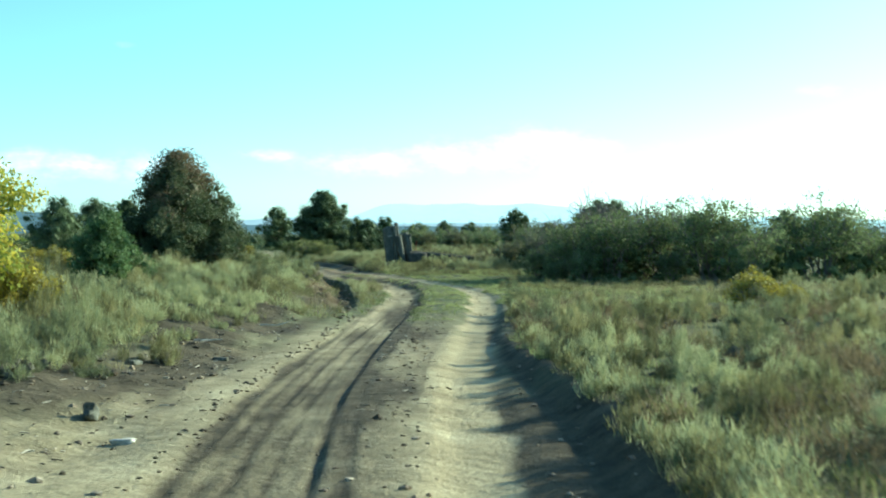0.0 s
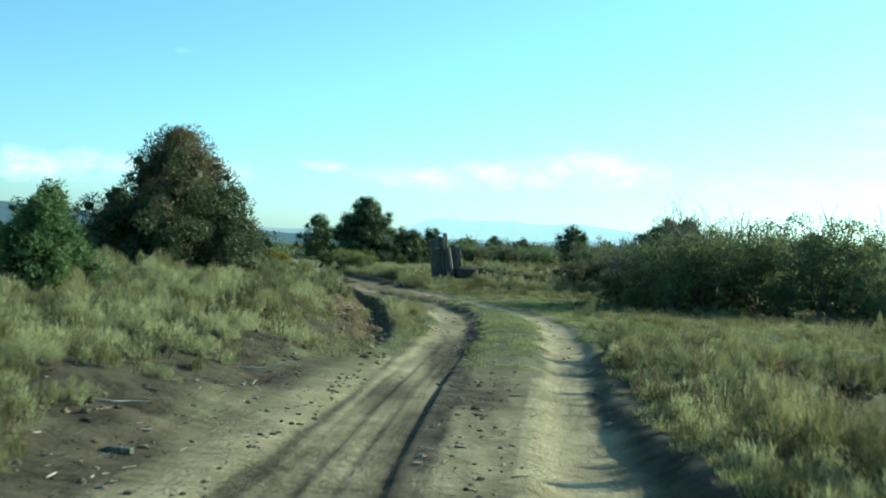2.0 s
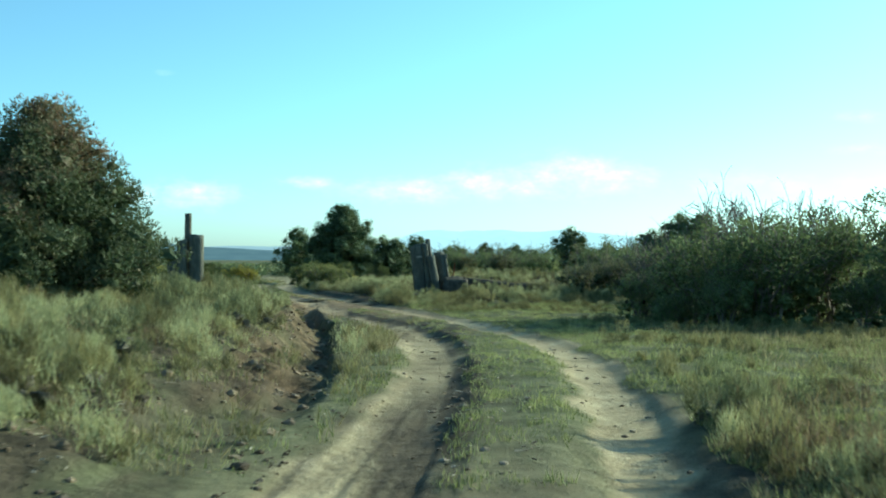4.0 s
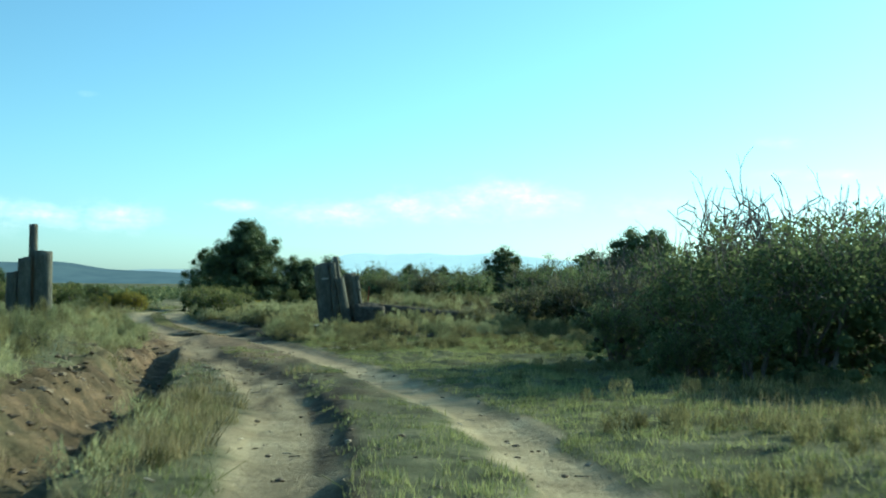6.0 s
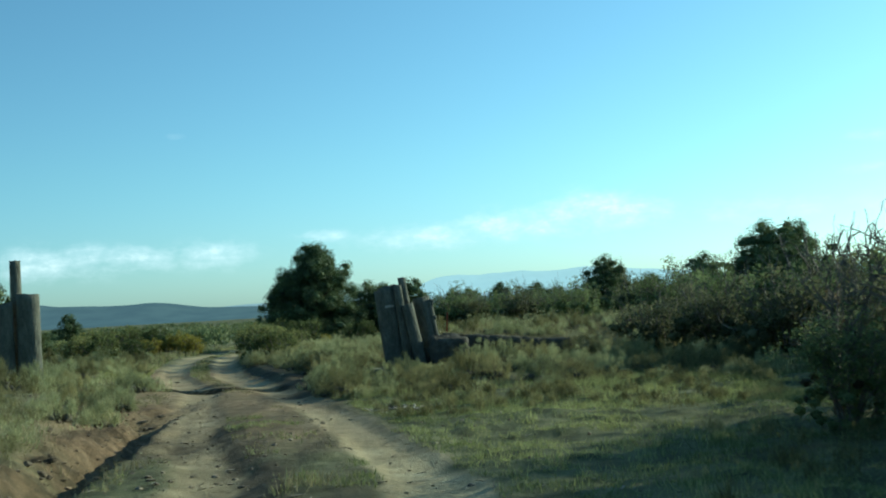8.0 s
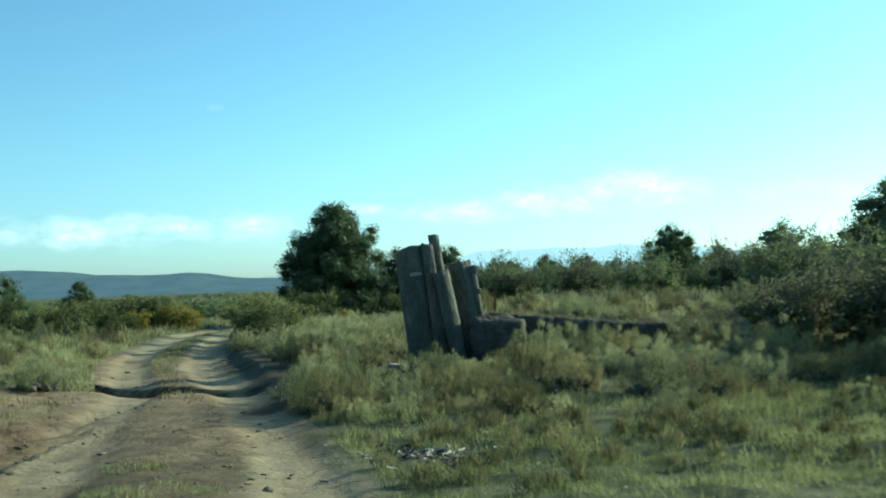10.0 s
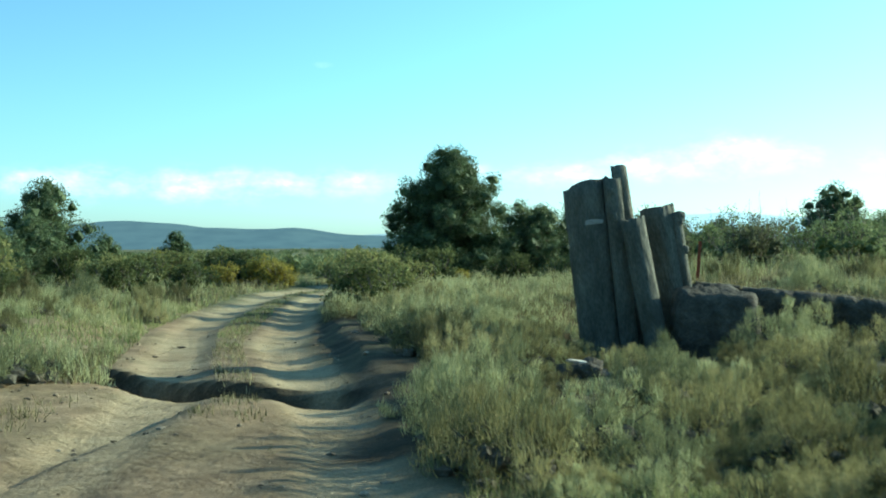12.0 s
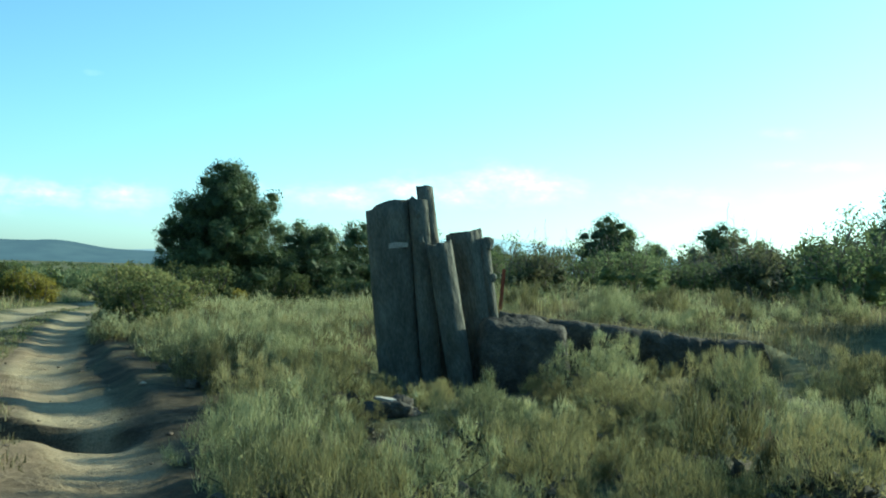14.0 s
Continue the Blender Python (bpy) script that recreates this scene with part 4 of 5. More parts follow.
# ---- sagebrush ----
def sage_mesh(name, seed, mat, label, spiky=0.5, n=88, fine=1.0):
    """A low dome of upright sprigs on woody stems, about 1 m across and 0.6 m high."""
    r = np.random.default_rng(seed)
    # plumes: bunches of sprigs that stand apart over the dome
    m = n // 8
    pa, pq = np.arange(m) * 2.4 + r.uniform(-0.4, 0.4, m), np.sqrt((np.arange(m) + r.random(m)) / m)
    lump = 1 + 0.3 * np.sin(3 * pa + seed) * pq
    cx, cy = 0.5 * pq * np.cos(pa) * lump, 0.5 * pq * np.sin(pa) * lump
    ctop = 0.60 * np.sqrt(np.clip(1.08 - pq ** 2, 0.05, 1)) * r.uniform(0.55, 1.15, m)
    w = r.uniform(0.036, 0.07, m) * fine ** 0.6
    x, y = np.repeat(cx, 8) + np.repeat(w, 8) * r.normal(size=8 * m), np.repeat(cy, 8) + np.repeat(w, 8) * r.normal(size=8 * m)
    off = np.hypot(x - np.repeat(cx, 8), y - np.repeat(cy, 8))
    top = np.clip(np.repeat(ctop, 8) - 0.9 * off - 0.05 * r.random(8 * m), 0.04, None)
    tips = np.stack((x, y, top), 1)
    V, F = tubes([((0, 0, -0.08), (0.02, 0.01, 0.16), 0.045, 0.03)], 7)
    ob = new(name)
    # dead stems, with dark lumps added as shade between the plumes
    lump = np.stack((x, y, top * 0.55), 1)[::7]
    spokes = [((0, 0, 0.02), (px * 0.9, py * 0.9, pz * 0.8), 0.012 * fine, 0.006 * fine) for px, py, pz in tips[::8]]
    part("stem", mesh_of("stem", V, F), M["wood_and_shade"], ob)
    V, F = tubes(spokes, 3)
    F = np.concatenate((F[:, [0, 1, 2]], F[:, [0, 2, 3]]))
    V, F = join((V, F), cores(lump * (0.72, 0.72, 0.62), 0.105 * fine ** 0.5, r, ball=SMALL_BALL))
    inner = part("inner_growth", mesh_of("inner_growth", V, F), M["wood_and_shade"], ob)
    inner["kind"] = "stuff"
    V, F = join(leaves(tips, 0.055 * fine, 15, 0.125 * fine, 0.0085 * fine, r, out=0.22, up=spiky * 3.4, squash=1.7), leaves(tips * (0.93, 0.93, 0.74), 0.07 * fine, 8, 0.10 * fine, 0.011 * fine, r, out=0.3, up=spiky * 2, squash=1.2),
                leaves(tips[::2] * (0.8, 0.8, 0.45), 0.08, 6, 0.08, 0.016, r, out=0.3, up=spiky))
    part("foliage", mesh_of("foliage", V, F), mat, ob)
    return tagged(ob, label, "shrub")


sages = [sage_mesh("sagebrush", 60 + k, M["sage"], "low grey-green sagebrush on dry soil") for k in range(4)]
rabbits = [sage_mesh("rabbitbrush", 70 + k, M["rabbit"], "straw-green rabbitbrush with upright stalks", 0.9) for k in range(3)]


big_sages = [sage_mesh("sagebrush", 64 + k, M["sage"], "large rounded sagebrush with pale leafy tips", 0.7, 184, 0.64) for k in range(2)] + [sage_mesh("rabbitbrush", 74 + k, M["rabbit"], "large feathery rabbitbrush with pale tips", 0.9, 184, 0.64) for k in range(2)]


def clear_of(x, y, pts, d):
    return all((x - a) ** 2 + (y - b) ** 2 > (d * s) ** 2 for a, b, s in pts)


def scatter():
    r = np.random.default_rng(101)
    zones = (  # x0, x1, y0, y1, count, share of sage, size
        (-10, -2.6, 14, 38, 72, 0.5, (0.5, 1.0)),
        (-9, -3.6, 6, 15, 20, 0.9, (0.7, 1.1)),
        (1.3, 9, 7, 29.5, 92, 0.5, (0.5, 1.0)),
        (-7.5, -4.3, 14, 31, 32, 0.55, (0.45, 0.9)),
        (-4.4, 6.0, 60.8, 70, 24, 2.0, (0.75, 1.1)),
        (-7.4, -4.2, 66, 80, 24, 2.0, (0.5, 0.85)),
        (-4.2, -1.0, 60.2, 69.4, 44, 2.0, (0.55, 0.85)),
        (-1.2, 6.5, 59.5, 67, 14, 2.0, (0.6, 0.9)),
        (-4.6, 5.5, 60.5, 76, 34, 0.5, (0.6, 1.0)),
        (-13, -4.6, 38, 64, 40, 0.5, (0.6, 1.1)),
        (4, 11, 58, 76, 16, 0.7, (0.8, 1.2)),
        (-1.5, 4.5, 59.0, 61, 8, 2.0, (0.4, 0.6)),
        (9, 17, 16, 42, 40, 0.4, (0.6, 1.1)),
        (-17, -8.5, 58, 86, 54, 0.4, (0.5, 1.0)),
    )
    made, used = [], set()
    for k, (x, y, s) in enumerate(((-3.95, 63.3, 1.2), (-4.1, 65.4, 1.15), (-4.0, 67.5, 1.1), (-3.55, 61.6, 1.1), (-2.55, 64.7, 1.0), (-3.05, 62.6, 1.0), (-2.3, 63.0, 0.9), (-1.7, 62.0, 0.8), (-3.8, 62.35, 1.1), (-4.3, 64.35, 1.0), (-4.55, 66.8, 1.0), (-5.05, 68.5, 1.1), (-5.75, 70.4, 1.0), (-6.3, 72.3, 1.1), (-6.9, 74.4, 1.0), (-5.3, 69.6, 0.8), (-4.9, 71.5, 1.1), (-4.5, 70.2, 0.9), (-4.2, 69.0, 0.8), (-2.78, 69.1, 0.5), (-3.5, 69.1, 0.6), (-3.75, 67.7, 0.7), (-2.9, 67.6, 0.5), (-3.6, 65.5, 0.6), (-0.95, 69.3, 1.15), (-1.55, 69.4, 0.6), (0.35, 68.6, 1.05), (1.6, 67.2, 1.2), (2.7, 65.6, 1.2), (0.6, 64.6, 1.05),
                                   (-0.9, 65.8, 0.85), (-2.0, 64.2, 0.7), (-2.4, 66.6, 0.55), (3.6, 68.8, 1.1), (2.4, 70.0, 1.0), (-0.6, 62.6, 0.95), (1.8, 62.4, 1.0), (-2.6, 61.6, 0.8), (3.6, 62.8, 1.1), (-1.4, 67.6, 0.6))):
        src = big_sages[k % 4]
        (put if k < 4 else place_copy)(src, x, y, s, 77 * k, stretch=0.95)
        made.append((x, y, s * 1.25))
    for k, (x, y, s) in enumerate(((-4.6, 13.2, 0.75), (-5.1, 14.2, 0.95), (-4.5, 15.4, 0.65), (-5.2, 16.5, 0.95), (-4.7, 17.7, 0.6), (-5.5, 18.6, 0.9), (-4.9, 20.0, 0.65), (-4.5, 22.0, 0.55), (-5.0, 23.4, 0.8), (-4.3, 25.0, 0.55),
                                   (-6.0, 12.4, 1.05), (-6.4, 15.0, 1.05), (-6.0, 21.0, 0.95), (-5.2, 11.4, 0.8), (-4.1, 18.9, 0.4), (-3.9, 20.8, 0.4), (-4.0, 23.2, 0.45), (-5.6, 25.0, 0.9), (-4.1, 14.3, 0.4))):
        src = sages[k % 4]
        if src.name in used:
            place_copy(src, x, y, s, 77 * k, stretch=0.95)
        else:
            used.add(src.name)
            put(src, x, y, s, 77 * k, stretch=0.95)
        made.append((x, y, s))
    used.add(rabbits[0].name)
    put(rabbits[0], -3.85, 16.6, 0.55, 30, stretch=1.2)
    for x0, x1, y0, y1, count, share, (s0, s1) in zones:
        k = tries = 0
        while k < count and tries < count * 40:
            tries += 1
            x, y, s = r.uniform(x0, x1), r.uniform(y0, y1), r.uniform(s0, s1)
            dl, dr = road(x, y)
            if (-0.95 < dl and dr < 0.3 + float(verge(y))) or sand_mask(x, y) > 0.35:
                continue
            if x < 0 and y < 30 and (-dl < (2.4 if y < 14 else 2.9 - 0.08 * max(0, y - 18)) or (y < 26 and fbm(x, y, 2.4) < -0.3)):
                continue
            g = abs(x - line(GULLY, y))
            if 27 < y < 60 and g < 0.7:
                continue
            if -4.2 < x < -1.5 and 68.2 < y < 72 or (x + 3.3) ** 2 + (y - 66.3) ** 2 < 0.3 or -13.7 < x < -11.7 and 67 < y < 68.8:
                continue
            if (x + 2.05) ** 2 + (y - 57.6) ** 2 < 0.9 or (63 < y < 77 and 0 < dr < 1.95) or gaps(x, y) > 0.5:
                continue
            if not clear_of(x, y, made, 0.62 if share < 1 else 0.42):
                continue
            s = s * (1 - (0.28 + 0.02 * (y - 60)) * (-4.0 < x < -1.3 and 60 < y < 70.6)) * (1 - 0.25 * (-1.3 <= x < 1.6 and 67 < y < 71))
            kinds = big_sages if share > 1 else sages if r.random() < share else rabbits
            src = kinds[r.integers(len(kinds))]
            st = r.uniform(0.85, 1.25) if share < 1 else r.uniform(0.75, 0.95)
            if share < 1 and src.name not in used:
                used.add(src.name)
                put(src, x, y, s, r.uniform(0, 360), stretch=st)
            else:
                place_copy(src, x, y, s, r.uniform(0, 360), stretch=st)
            made.append((x, y, s))
            k += 1
    return made


shrubs_at = scatter()
for ob in sages + rabbits:
    if ob.matrix_basis.translation.length == 0:
        put(ob, -9.5 + random.random(), 18 + 3 * random.random(), 0.8)


# ---- grass ----
def blades(x, y, h, w, r, lean=0.35, z=None):
    n = len(x)
    z = ground_z(x, y) if z is None else z
    a = r.uniform(0, 2 * math.pi, n)
    ln = r.normal(0, lean, n) * h
    b = r.uniform(0, 2 * math.pi, n)
    p = np.stack((x, y, z - 0.02), 1)
    side = np.stack((np.cos(a), np.sin(a), 0 * a), 1) * (w * 0.5)[:, None]
    tip = p + np.stack((np.cos(b) * ln, np.sin(b) * ln, h), 1)
    V = np.stack((p - side, p + side, tip), 1).reshape(-1, 3)
    return V, np.arange(3 * n).reshape(-1, 3)


def low_front(x, y):
    """Growth stays lower on the trodden ground before the logs."""
    return (1 - 0.4 * S(x, -5, -4) * (1 - S(x, 1.0, 2.2)) * S(y, 65.5, 67) * (1 - S(y, 70.4, 71.2))) * (1 - 0.4 * S(x, -4.4, -3.8) * (1 - S(x, -1.6, -1.0)) * S(y, 60, 62) * (1 - S(y, 70.4, 71.2)))


def bare(x, y):
    """Where nothing grows: the road past the bend, and the heap of chips."""
    dl, dr = road(x, y)
    g = x - line(GULLY, y)
    edge = (y < 29) & (dr > -0.6) & (dr < verge(y) + 0.14 * vnoise(x * 2.1, y * 1.3))
    edge = edge | ((y > 41) & (y < 62) & (dl > -0.9) & (dr < 0.4) & (fbm(x, y, 0.9, 3) < 0.12))
    edge = edge | (gaps(x, y) > 0.45) | ((y > 63.5) & (y < 73.5) & (dr > 0.3) & (dr < 1.75 + 0.35 * vnoise(x * 1.3, y * 1.3)))
    return edge | (((np.abs(dl + 0.1) < 0.6) | (np.abs(dr) < 0.55)) & (y > 54)) | ((x + 3.3) ** 2 + (y - 66.2) ** 2 < 0.15) | ((np.abs(g + 0.05) < 0.33) & (y > 28) & (y < 60)) | ((x + 2.05) ** 2 + ((y - 57.6) * 1.1) ** 2 < 0.40) | ((y > 63) & (y < 76) & (dr > 0.3) & (dr < 1.35 + 0.4 * vnoise(x * 1.7, y * 1.7)))


def meadow(name, mat, label, seed, zones):
    """zones: x0, x1, y0, y1, tufts, blades a tuft, tuft radius, height, width, gap."""
    r = np.random.default_rng(seed)
    Vs, Fs, k = [], [], 0
    for x0, x1, y0, y1, tufts, per, rad, (h0, h1), w, gap in zones:
        cx, cy = r.uniform(x0, x1, tufts), r.uniform(y0, y1, tufts)
        keep = ((cx > -1) | (cy > 26) | (cx < line(LEFT_RUT, cy) - 1.7 - 1.9 * r.random(tufts))) & (sand_mask(cx, cy) < 0.33) & (red_mask(cx, cy) < 0.3 + 0.8 * r.random(tufts) ** 1.6) & (fbm(cx, cy, 3.0) > gap - 0.5) & ((fbm(cx, cy, 0.42, 3) > -0.1 - 0.5 * r.random(tufts)) | (cy > 60))
        cx, cy = cx[keep], cy[keep]
        th = r.uniform(h0, h1, len(cx)) * (1 + 0.25 * fbm(cx, cy, 2.0))
        x = np.repeat(cx, per) + r.normal(0, rad, len(cx) * per)
        y = np.repeat(cy, per) + r.normal(0, rad, len(cx) * per)
        h = np.repeat(th, per) * r.uniform(0.5, 1.15, len(x)) * low_front(x, y)
        dl, dr = road(x, y)
        h = np.where((dl > -0.7) & (dr < 0.6) & (y > 50), np.minimum(h, 0.05 + 0.08 * r.random(len(h))), h)
        ok = (sand_mask(x, y) < 0.5) & ~bare(x, y)
        x, y, h = x[ok], y[ok], h[ok]
        V, F = blades(x, y, h, w * r.uniform(0.7, 1.4, len(x)), r, 0.55)
        Vs.append(V)
        Fs.append(F + k)
        k += len(V)
    ob = part(name, mesh_of(name, np.concatenate(Vs), np.concatenate(Fs)), mat)
    return tagged(ob, label, "grass", kind="stuff")


meadow("green_grass", M["green_grass"], "short green grass between and beside the tracks", 5, (
    (0.9, 8, 28, 64, 15500, 11, 0.07, (0.04, 0.13), 0.011, -0.45),
    (-2, 1.2, 15, 56, 7500, 11, 0.055, (0.04, 0.11), 0.011, -0.2),
    (-4.5, -1.8, 26, 60, 1300, 10, 0.07, (0.05, 0.14), 0.013, 0.0),
    (0.55, 2.2, 6, 29, 1300, 12, 0.07, (0.05, 0.14), 0.013, -0.5),
    (2, 9, 6, 30, 450, 10, 0.09, (0.06, 0.14), 0.012, 0.1),
    (-5, 4.5, 55, 63, 5200, 13, 0.08, (0.05, 0.16), 0.009, -0.6),
    (-14, -8.5, 68, 90, 900, 9, 0.1, (0.05, 0.13), 0.016, 0.0),
    (-16, -9, 64, 82, 1900, 11, 0.1, (0.08, 0.20), 0.014, -0.4),
    (-30, 30, 75, 110, 5000, 8, 0.2, (0.15, 0.40), 0.03, -0.1),
))
meadow("dry_grass", M["dry_grass"], "straw-coloured dry grass and weeds", 6, (
    (1.2, 10, 6, 29, 1000, 12, 0.09, (0.08, 0.22), 0.010, -0.3),
    (0.55, 1.4, 3, 29, 620, 14, 0.06, (0.06, 0.16), 0.011, -0.6),
    (-11, -2.4, 14, 40, 1500, 12, 0.09, (0.10, 0.28), 0.011, -0.1),
    (-9, -3, 4, 15, 400, 12, 0.08, (0.10, 0.28), 0.011, 0.0),
    (-12, -3.5, 38, 64, 1200, 12, 0.09, (0.08, 0.22), 0.011, -0.1),
    (-4, -2.0, 28, 58, 480, 12, 0.07, (0.08, 0.22), 0.011, 0.0),
    (-3.5, -2.2, 37, 46, 700, 13, 0.08, (0.12, 0.28), 0.011, -0.5),
    (-5, 8, 60, 70, 1100, 12, 0.09, (0.10, 0.24), 0.010, -0.2),
    (-5, 8, 70.5, 80, 2000, 12, 0.10, (0.14, 0.30), 0.012, -0.6),
    (8, 22, 34, 60, 2200, 10, 0.12, (0.2, 0.4), 0.02, -0.3),
    (3, 9, 34, 46, 900, 10, 0.08, (0.10, 0.26), 0.014, 0.1),
    (-30, 34, 76, 112, 4600, 9, 0.2, (0.2, 0.45), 0.03, -0.2),
    (-14, -8.5, 64, 92, 900, 10, 0.1, (0.06, 0.14), 0.014, 0.0),
    (-10.5, -4.5, 57, 76, 1500, 11, 0.07, (0.06, 0.14), 0.012, -0.2),
    (-10, -4, 66, 84, 1500, 11, 0.1, (0.14, 0.34), 0.014, -0.4),
    (-13, -2.5, 53, 92, 900, 11, 0.08, (0.04, 0.12), 0.013, -0.1),
    (8, 40, 4, 34, 2200, 10, 0.15, (0.2, 0.42), 0.025, -0.3),
    (-30, -10, 4, 60, 3200, 10, 0.15, (0.2, 0.42), 0.022, -0.3),
))


def low_scrub(name, mat, label, seed, zones):
    """Small rounded clumps of leafy sprigs that cover the ground between the larger shrubs. zones: x0, x1, y0, y1, count, radius, sprigs, gap."""
    r = np.random.default_rng(seed)
    pieces = []
    for x0, x1, y0, y1, count, (q0, q1), sprigs, gap in zones:
        x, y = r.uniform(x0, x1, count), r.uniform(y0, y1, count)
        dl, dr = road(x, y)
        ok = ((x > -1) | (y > 26) | (x < line(LEFT_RUT, y) - 1.75 - 1.9 * r.random(count))) & ~bare(x, y) & (sand_mask(x, y) < 0.3) & (red_mask(x, y) < 0.3 + 0.9 * r.random(count) ** 2) & (fbm(x, y, 2.2) > gap) & ((dl < -0.75) | (dr > 0.72))
        x, y = x[ok], y[ok]
        n = len(x)
        q = r.uniform(q0, q1, n)
        q = q * low_front(x, y)
        hh = q * r.uniform(0.9, 1.5, n)
        a, u = r.uniform(0, 2 * math.pi, (n, sprigs)), np.sqrt(r.random((n, sprigs)))
        px, py = x[:, None] + q[:, None] * u * np.cos(a), y[:, None] + q[:, None] * u * np.sin(a)
        pz = ground_z(x, y)[:, None] + hh[:, None] * np.sqrt(np.clip(1.08 - u ** 2, 0.05, 1)) * r.uniform(0.3, 1.05, (n, sprigs))
        pieces.append(leaves(np.stack((px, py, pz), 2).reshape(-1, 3), 0.055, 5, 0.092, 0.0105, r, out=0.28, up=2.0, squash=1.3))
    V, F = join(*pieces)
    ob = part(name, mesh_of(name, V, F), mat)
    return tagged(ob, label, "scrub", kind="stuff")


low_scrub("low_sage", M["sage"], "low grey-green scrub between the larger shrubs", 15, (
    (1.4, 9, 5, 29.5, 200, (0.12, 0.26), 34, 0.1),
    (1.0, 1.7, 3, 29, 80, (0.08, 0.20), 34, -0.9),
    (-11, -2.6, 13, 40, 420, (0.14, 0.30), 34, 0.1),
    (-10, -3.5, 4, 14, 110, (0.12, 0.3), 34, -0.2),
    (-5.8, -3.0, 11, 27, 150, (0.05, 0.14), 26, -0.9),
    (-5, 7, 60, 77, 300, (0.10, 0.24), 34, 0.05),
    (-8.5, -4.2, 14, 31, 240, (0.12, 0.28), 34, -0.5),
    (-13, -4.5, 38, 64, 320, (0.15, 0.32), 32, -0.1),
    (-9, -4, 66, 84, 420, (0.16, 0.38), 32, -0.5),
    (-16, -9.5, 66, 82, 230, (0.10, 0.26), 32, -0.2),
    (-32, -11, 0, 62, 420, (0.2, 0.45), 22, -0.2),
    (9, 34, 0, 42, 420, (0.2, 0.42), 22, -0.2),
    (-32, 34, 76, 110, 650, (0.25, 0.5), 22, -0.3),
))
low_scrub("low_weeds", M["rabbit"], "yellow-green weeds and low brush", 16, (
    (1.2, 9, 5, 29.5, 260, (0.08, 0.24), 30, 0.1),
    (0.95, 1.5, 3, 29, 90, (0.06, 0.16), 30, -0.9),
    (-11, -2.6, 13, 40, 420, (0.10, 0.30), 30, -0.2),
    (-4.4, -2.0, 26, 58, 120, (0.08, 0.22), 30, -0.4),
    (-5.8, -3.0, 11, 27, 130, (0.05, 0.13), 26, -0.9),
    (-3.4, 4.5, 55.5, 62, 130, (0.05, 0.13), 30, -0.7),
    (-5, 7, 58, 77, 260, (0.08, 0.22), 30, 0.0),
    (-13, -4.5, 38, 64, 320, (0.12, 0.30), 30, -0.3),
    (-9, -4, 66, 84, 300, (0.14, 0.32), 30, -0.4),
    (-32, -11, 0, 62, 420, (0.18, 0.42), 22, -0.2),
    (9, 34, 0, 42, 420, (0.18, 0.40), 22, -0.2),
    (1.5, 8, 38, 60, 220, (0.08, 0.20), 26, 0.0),
    (1.0, 8, 29, 46, 260, (0.06, 0.15), 24, 0.0),
    (-32, 34, 76, 110, 550, (0.2, 0.45), 20, -0.2),
))


low_scrub("russet_weeds", M["russet_leaf"], "dried reddish-brown weeds beside the track", 17, (
    (1.0, 8.5, 7, 30, 560, (0.12, 0.32), 32, 0.0),
    (-5, 5, 60, 75, 60, (0.10, 0.22), 30, 0.1),
    (-8, -3, 14, 40, 130, (0.10, 0.24), 30, 0.1),
    (-4, 6, 60, 76, 70, (0.10, 0.26), 30, 0.1),
))


def far_scrub():
    r = np.random.default_rng(9)
    cs, rad = [], []
    for x0, x1, y0, y1, n, s in ((-45, -9, 112, 190, 260, 0.7), (-120, 90, 170, 330, 700, 1.0), (-330, 260, 320, 700, 1300, 1.6), (26, 80, 60, 170, 200, 1.1), (-2, 30, 125, 170, 160, 1.0), (-80, -26, 60, 130, 170, 0.7)):
        x, y = r.uniform(x0, x1, n), r.uniform(y0, y1, n)
        q = s * r.uniform(0.5, 1.2, n)
        keep = np.abs(x - line(LEFT_RUT, y) - 0.8) > 2.4
        x, y, q = x[keep], y[keep], q[keep]
        for k in range(3):
            ox, oy = r.normal(0, 0.5, len(x)) * q, r.normal(0, 0.5, len(x)) * q
            cs.append(np.stack((x + ox, y + oy, ground_z(x, y) + q * r.uniform(0.35, 0.8, len(x))), 1))
            rad.append(q * 0.75)
    cs, rad = np.concatenate(cs), np.concatenate(rad)
    Vs, Fs, n = [], [], 0
    for a, b, ln in ((0, 190, 0.22), (190, 330, 0.34), (330, 800, 0.6)):
        m = (cs[:, 1] >= a) & (cs[:, 1] < b)
        V, F = leaves(cs[m], rad[m], 15, ln * 1.45, ln * 0.8, r, out=0.6, up=0.2)
        Vs.append(V)
        Fs.append(F + n)
        n += len(V)
    ob = part("distant_scrub", mesh_of("distant_scrub", np.concatenate(Vs), np.concatenate(Fs)), M["far_leaf"])
    tagged(ob, "dark green scrub over the distant flats", "scrub", kind="stuff")


far_scrub()


